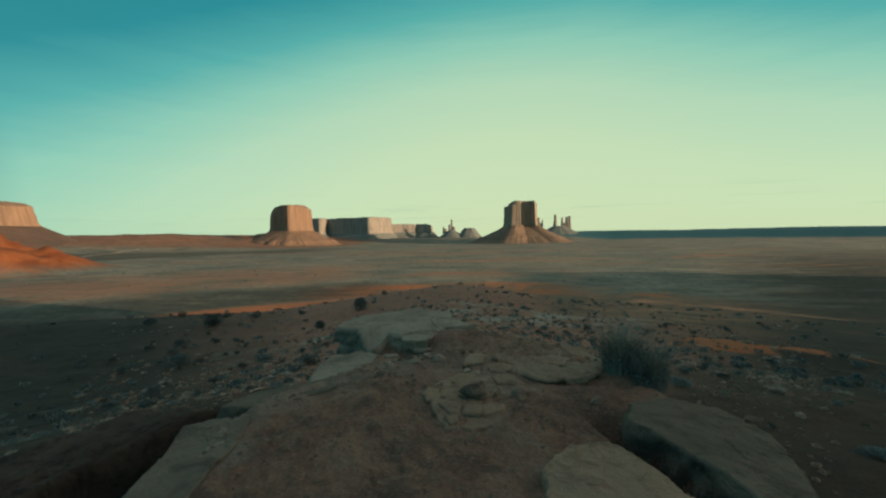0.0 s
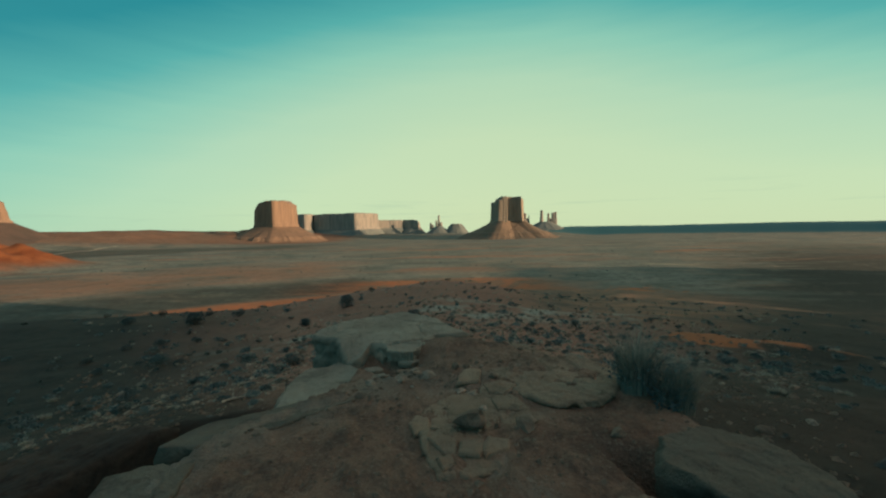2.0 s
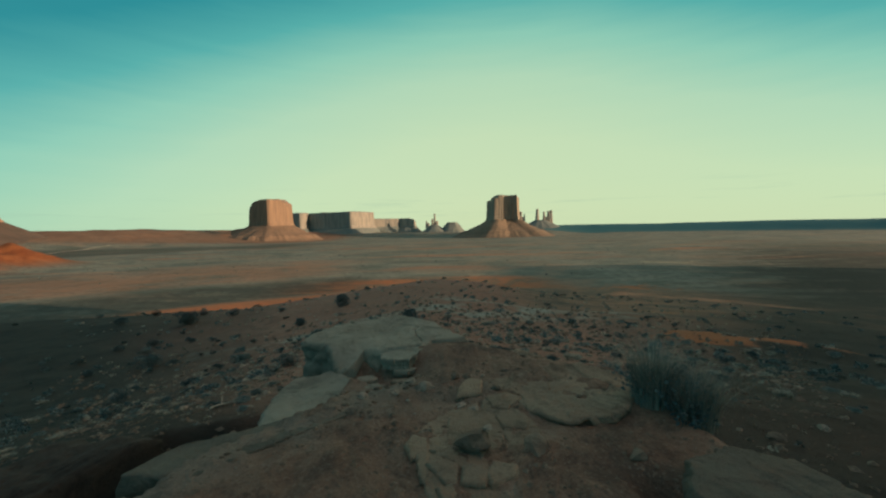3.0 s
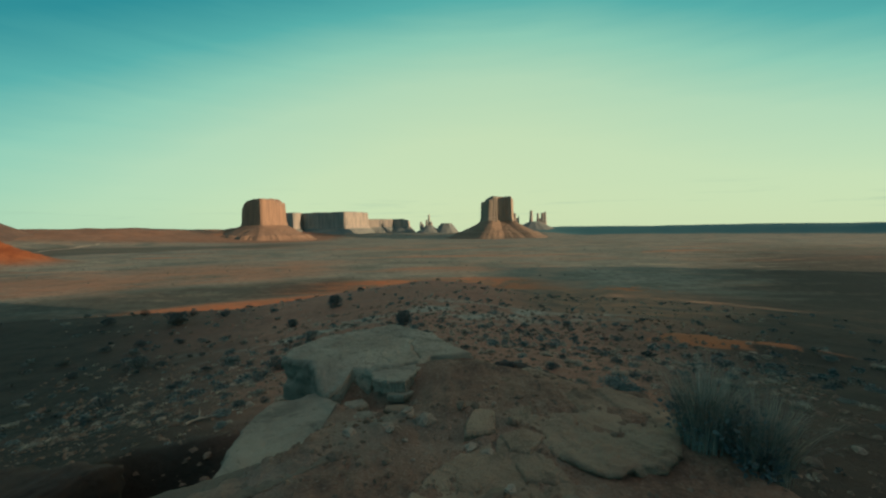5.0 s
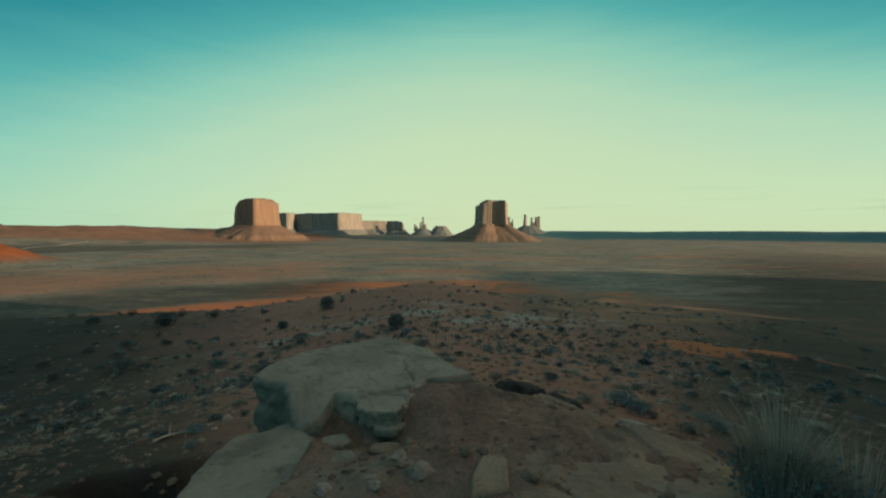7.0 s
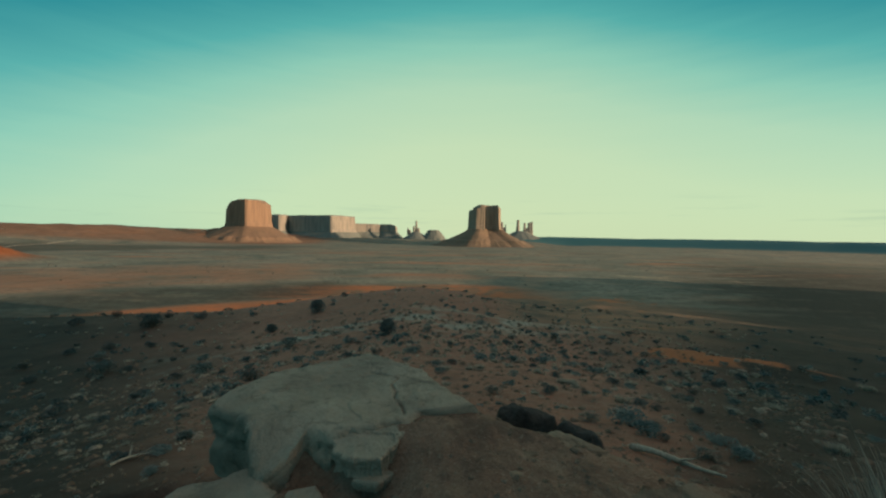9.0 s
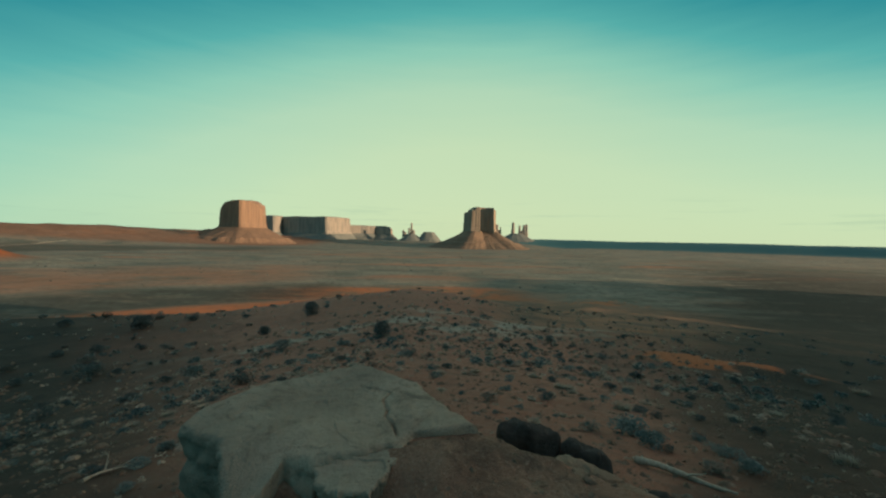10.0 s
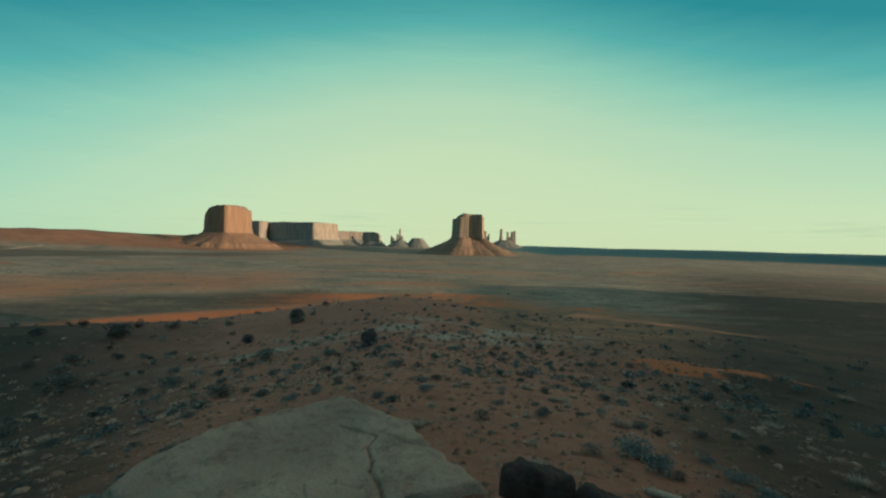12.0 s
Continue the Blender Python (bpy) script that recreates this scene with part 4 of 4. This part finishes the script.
SAGE_NEAR = [(-40.3, 56.3, 4.2), (-21.3, 44.1, 3.3), (-27.3, 55.6, 1.8), (-14.6, 50.6, 2.9), (-15.6, 48.2, 1.4), (-6.5, 44.3, 1.8), (0.0, 29.4, 1.2), (-0.2, 23.6, 0.7), (-48.6, 65.8, 2.7),
             (-15.1, 39.9, 1.2), (4.6, 10.8, 1.0), (4.5, 10.0, 0.7), (4.9, 10.4, 0.45), (2.4, 14.0, 0.75), (5.8, 9.8, 0.55), (10.3, 27.5, 0.7), (19.2, 34.0, 0.9), (2.3, 43.3, 0.9)]
PALE_NEAR = [(2.8, 21.1, 0.56), (3.4, 21.8, 0.63), (1.7, 23.1, 0.4), (8.6, 27.6, 0.77), (5.0, 17.1, 0.45), (6.1, 13.7, 0.67), (8.4, 14.0, 0.36), (10.6, 43.0, 0.7), (6.2, 42.6, 0.7), (7.8, 42.4, 0.8),
             (7.8, 19.9, 0.4), (-5.0, 15.8, 0.32), (-6.0, 27.0, 0.75), (-5.4, 32.8, 0.7), (-19.4, 42.3, 0.8), (-2.9, 26.9, 0.54), (-1.1, 24.2, 0.36), (1.1, 27.5, 0.42), (3.1, 33.8, 0.53), (-19.7, 38.6, 0.7), (8.2, 17.9, 0.3), (6.0, 30.4, 0.47)]
for rows, kind, tall in ((DARK_NEAR, "dark", 0.85), (DARK_RIGHT, "dark", 0.8), (SAGE_NEAR, "sage", 0.8), (PALE_NEAR, "straw", 0.8)):
    for x, y, size in rows:
        plant(kind, x, y, size, tall)


def spot(rng, near, far, wide=58):
    """A random place on the slope, as dense near as far in angle."""
    while True:
        a, r = radians(rng.uniform(-wide, wide)), near * (far / near) ** rng.random()
        x, y = r * math.sin(a), r * math.cos(a)
        if platform(np.array([x]), np.array([y]))[0] < 0.02:
            return x, y, r


for k in range(290):
    x, y, r = spot(RNG, 8.5, 62)
    plant(RNG.choice(("dark", "sage", "sage", "sage", "straw", "straw")), x, y, (0.16 + 0.021 * r) * RNG.uniform(0.6, 1.5), 0.65)
for k in range(150):
    x, y, r = spot(RNG, 8, 55, 42)
    stone(x, y, (0.07 + 0.011 * r) * RNG.uniform(0.5, 1.4), RNG.randrange(4), RNG.uniform(0, 6))


def heights(xs, ys):
    return land(np.array(xs, float), np.array(ys, float))


def far_scrub(name, mat, label, count, size, leaves, seed, wide=58):
    """Scrub of the far slopes: many small bushes in one mesh."""
    rng = random.Random(seed)
    allv, allf = [], []
    forms = [leaf_cloud(rng, leaves, 0.45, 0.5, 0.13, 4) for _ in range(5)]
    az = np.radians([rng.uniform(-wide, wide) for _ in range(count)])
    rs = 26 * (190 / 26) ** np.array([rng.random() for _ in range(count)])
    xs, ys = rs * np.sin(az), rs * np.cos(az)
    for x, y, r, z in zip(xs, ys, rs, heights(xs, ys)):
        s, a = size * rng.uniform(0.5, 1.5) * (0.6 + r / 120), rng.uniform(0, 6.28)
        v, f = rng.choice(forms)
        k, ca, sa = len(allv), math.cos(a) * s, math.sin(a) * s
        allv += [(x + p.x * ca - p.y * sa, y + p.x * sa + p.y * ca, z + p.z * s * 0.8 - 0.03) for p in v]
        allf += [tuple(i + k for i in q) for q in f]
    return tagged(part(name, allv, allf, mat, smooth=False), label, "scrub", kind="stuff")


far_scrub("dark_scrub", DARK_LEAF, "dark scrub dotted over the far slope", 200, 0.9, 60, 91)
far_scrub("sage_scrub", SAGE, "grey-green sage dotted over the far slope", 380, 0.95, 60, 92)
far_scrub("pale_grass", STRAW, "pale dry grass dotted over the far slope", 900, 0.6, 45, 93, 42)


def gravel():
    """Pebbles strewn over the platform and the near slope."""
    rng = random.Random(77)
    allv, allf = [], []
    xs, ys = [rng.uniform(-2.0, 3.6) for _ in range(7500)], [rng.uniform(1.2, 9) for _ in range(7500)]
    for x, y, z in zip(xs, ys, heights(xs, ys)):
        s = 0.004 + 0.030 * rng.random() ** 4
        k = len(allv)
        q = [Vector((rng.uniform(-0.3, 0.3), rng.uniform(-0.3, 0.3), 0)) for _ in range(6)]
        base = ((1, 0, 0), (0, 1, 0), (-1, 0, 0), (0, -1, 0), (0, 0, 0.8), (0, 0, -0.5))
        allv += [(x + (b[0] + p.x) * s, y + (b[1] + p.y) * s, z + b[2] * s * 0.8) for b, p in zip(base, q)]
        allf += [(k + a, k + (a + 1) % 4, k + 4) for a in range(4)]
    return tagged(part("gravel", allv, allf, STONE, smooth=False), "fine pale gravel strewn over red soil", "gravel", kind="stuff")


gravel()


def plain_trees():
    """Scattered dark trees and bushes far out on the plain."""
    rng = random.Random(79)
    forms = [leaf_cloud(rng, 40, 0.5, 0.6, 0.2, 4) for _ in range(4)]
    xs = [rng.uniform(-900, 700) for _ in range(120)]
    ys = [rng.uniform(480, 1700) for _ in range(120)]
    allv, allf = [], []
    for x, y, z in zip(xs, ys, heights(xs, ys)):
        s = rng.uniform(1.6, 5.0)
        k = len(allv)
        v, f = rng.choice(forms)
        allv += [(x + q.x * s, y + q.y * s, z + q.z * s) for q in v]
        allf += [tuple(i + k for i in q) for q in f]
    return tagged(part("plain_trees", allv, allf, DARK_LEAF, smooth=False), "dark scattered trees far out on the plain", "trees", kind="stuff")


plain_trees()


def slope_pebbles():
    """Small stones strewn over the red slope."""
    rng = random.Random(78)
    count = 6000
    az = np.radians([rng.uniform(-44, 44) for _ in range(count)])
    rs = 5.5 * (75 / 5.5) ** np.array([rng.random() for _ in range(count)])
    xs, ys = rs * np.sin(az), rs * np.cos(az)
    zs, on = heights(xs, ys), platform(xs, ys)
    allv, allf = [], []
    for x, y, z, r, p in zip(xs, ys, zs, rs, on):
        if p > 0.05:
            continue
        s = (0.010 + 0.0042 * r) * (0.35 + 1.5 * rng.random() ** 3)
        k = len(allv)
        base = ((1, 0, 0), (0, 1, 0), (-1, 0, 0), (0, -1, 0), (0, 0, 0.9))
        allv += [(x + (b[0] + rng.uniform(-0.35, 0.35)) * s, y + (b[1] + rng.uniform(-0.35, 0.35)) * s, z + (b[2] + rng.uniform(-0.25, 0.2)) * s * 0.8) for b in base]
        allf += [(k + a, k + (a + 1) % 4, k + 4) for a in range(4)]
    return tagged(part("pebbles", allv, allf, STONE, smooth=False), "small stones strewn over the red slope", "pebbles", kind="stuff")


slope_pebbles()


def low_growth(name, mat, label, count, seed, wide=58):
    """Low small plants between the shrubs of the near slope."""
    rng = random.Random(seed)
    forms = [leaf_cloud(rng, 34, 0.45, 0.4, 0.12, 4) for _ in range(5)]
    az = np.radians([rng.uniform(-wide, wide) for _ in range(count)])
    rs = 7.0 * (70 / 7.0) ** np.array([rng.random() for _ in range(count)])
    xs, ys = rs * np.sin(az), rs * np.cos(az)
    zs, on = heights(xs, ys), platform(xs, ys)
    allv, allf = [], []
    for x, y, z, r, p in zip(xs, ys, zs, rs, on):
        if p > 0.05:
            continue
        s, a = (0.06 + 0.011 * r) * rng.uniform(0.5, 1.4), rng.uniform(0, 6.28)
        v, f = rng.choice(forms)
        k, ca, sa = len(allv), math.cos(a) * s, math.sin(a) * s
        allv += [(x + q.x * ca - q.y * sa, y + q.x * sa + q.y * ca, z + q.z * s * 0.8 - 0.01) for q in v]
        allf += [tuple(i + k for i in q) for q in f]
    return tagged(part(name, allv, allf, mat, smooth=False), label, "low plants", kind="stuff")


low_growth("low_scrub", DARK_LEAF, "low dark plants between the shrubs", 110, 95)
low_growth("low_sage", SAGE, "low grey-green plants between the shrubs", 150, 96)
low_growth("low_straw", STRAW, "low dry plants between the shrubs", 460, 97, 40)


def tuft(x, y, tall, seed, label):
    rng = random.Random(seed)
    root = tagged(new("bunch_grass"), label, "grass tuft", "tufts beside the slab")
    root.matrix_world = pose(x, y, height(x, y) - 0.02)
    part("green_grass", *blades(rng, 420, 0.17, tall * 0.95, 0.0026, 0.6, 6), TUFT_LEAF, root, smooth=False)
    part("dry_grass", *blades(rng, 380, 0.16, tall * 1.04, 0.0022, 0.5, 6), STRAW, root, "dry straw-coloured blades", smooth=False)
    part("foot_growth", *leaf_cloud(rng, 900, 0.30, 0.34, 0.026, 7), DARK_LEAF, root, "dark dense leaves at the foot", smooth=False)
    return root


tuft(2.14, 4.66, 0.80, 101, "grey-green bunch grass behind the tilted slab")
tuft(2.36, 4.46, 0.74, 102, "tall bunch grass with dry tan tips")


def juniper(x, y, tall, wide, seed, label):
    rng = random.Random(seed)
    root = tagged(new("juniper_tree"), label, "tree", "junipers on the hill")
    root.matrix_world = pose(x, y, height(x, y) - 0.05)
    part("trunk", *stem_set(rng, 5, wide * 0.35, tall * 0.8, 0.05 * tall), TWIG, root)
    part("crown", *leaf_cloud(rng, 1500, wide * 0.5, tall * 0.72, 0.05 * tall, 9), DARK_LEAF, root, smooth=False)
    return root


juniper(-19.6, 83.5, 3.6, 3.4, 111, "small dark juniper on the brow of the hill")
juniper(-2.8, 44.6, 2.3, 2.5, 112, "round dark juniper in front of pale rock")
juniper(-23.9, 70.0, 2.0, 2.4, 113, "low dark juniper on the red slope")
juniper(-57.0, 90.5, 3.8, 4.6, 114, "spreading dark juniper on the red slope")

# ---- dead wood ----


def branch(x0, y0, x1, y1, thick, lift, label, twigs, seed):
    rng = random.Random(seed)
    root = tagged(new("dead_branch"), label, "dead wood")
    a, b = Vector((x0, y0, height(x0, y0) + lift)), Vector((x1, y1, height(x1, y1) + lift))

    def limb(p, q, w, name, wob):
        v, f = [], []
        side = (q - p).cross(Vector((0, 0, 1))).normalized()
        for i in range(11):
            t = i / 10
            c = p.lerp(q, t) + side * wob * math.sin(t * 5 + seed) + Vector((0, 0, wob * 0.6 * math.sin(t * 7)))
            for j in range(7):
                s = j / 7 * 6.283
                r = w * (1 - 0.7 * t) * (1 + 0.2 * rng.uniform(-1, 1))
                v.append(c + side * math.cos(s) * r + Vector((0, 0, math.sin(s) * r)))
            if i:
                for j in range(7):
                    k = (j + 1) % 7
                    f.append(((i - 1) * 7 + j, (i - 1) * 7 + k, i * 7 + k, i * 7 + j))
        f += [tuple(range(7)), tuple(range(70, 77))]
        part(name, v, f, BLEACHED, root)

    limb(a, b, thick, "limb", thick * 0.8)
    for k in range(twigs):
        s = a.lerp(b, rng.uniform(0.3, 0.9))
        limb(s, s + Vector((rng.uniform(-0.25, 0.25), rng.uniform(-0.25, 0.25), rng.uniform(0.05, 0.18))), thick * 0.4, "twig", thick * 0.3)
    return root


branch(3.72, 9.2, 4.28, 8.0, 0.06, 0.05, "bleached fallen branch on the red slope", 1, 121)
branch(-4.75, 9.9, -4.35, 10.6, 0.03, 0.05, "short bleached stick beside a dark shrub", 3, 122)
branch(1.45, 7.02, 1.75, 6.92, 0.014, 0.30, "thin pale twig lying on dark boulders", 1, 123)
plant("dark", -4.9, 10.3, 0.55, 0.6)
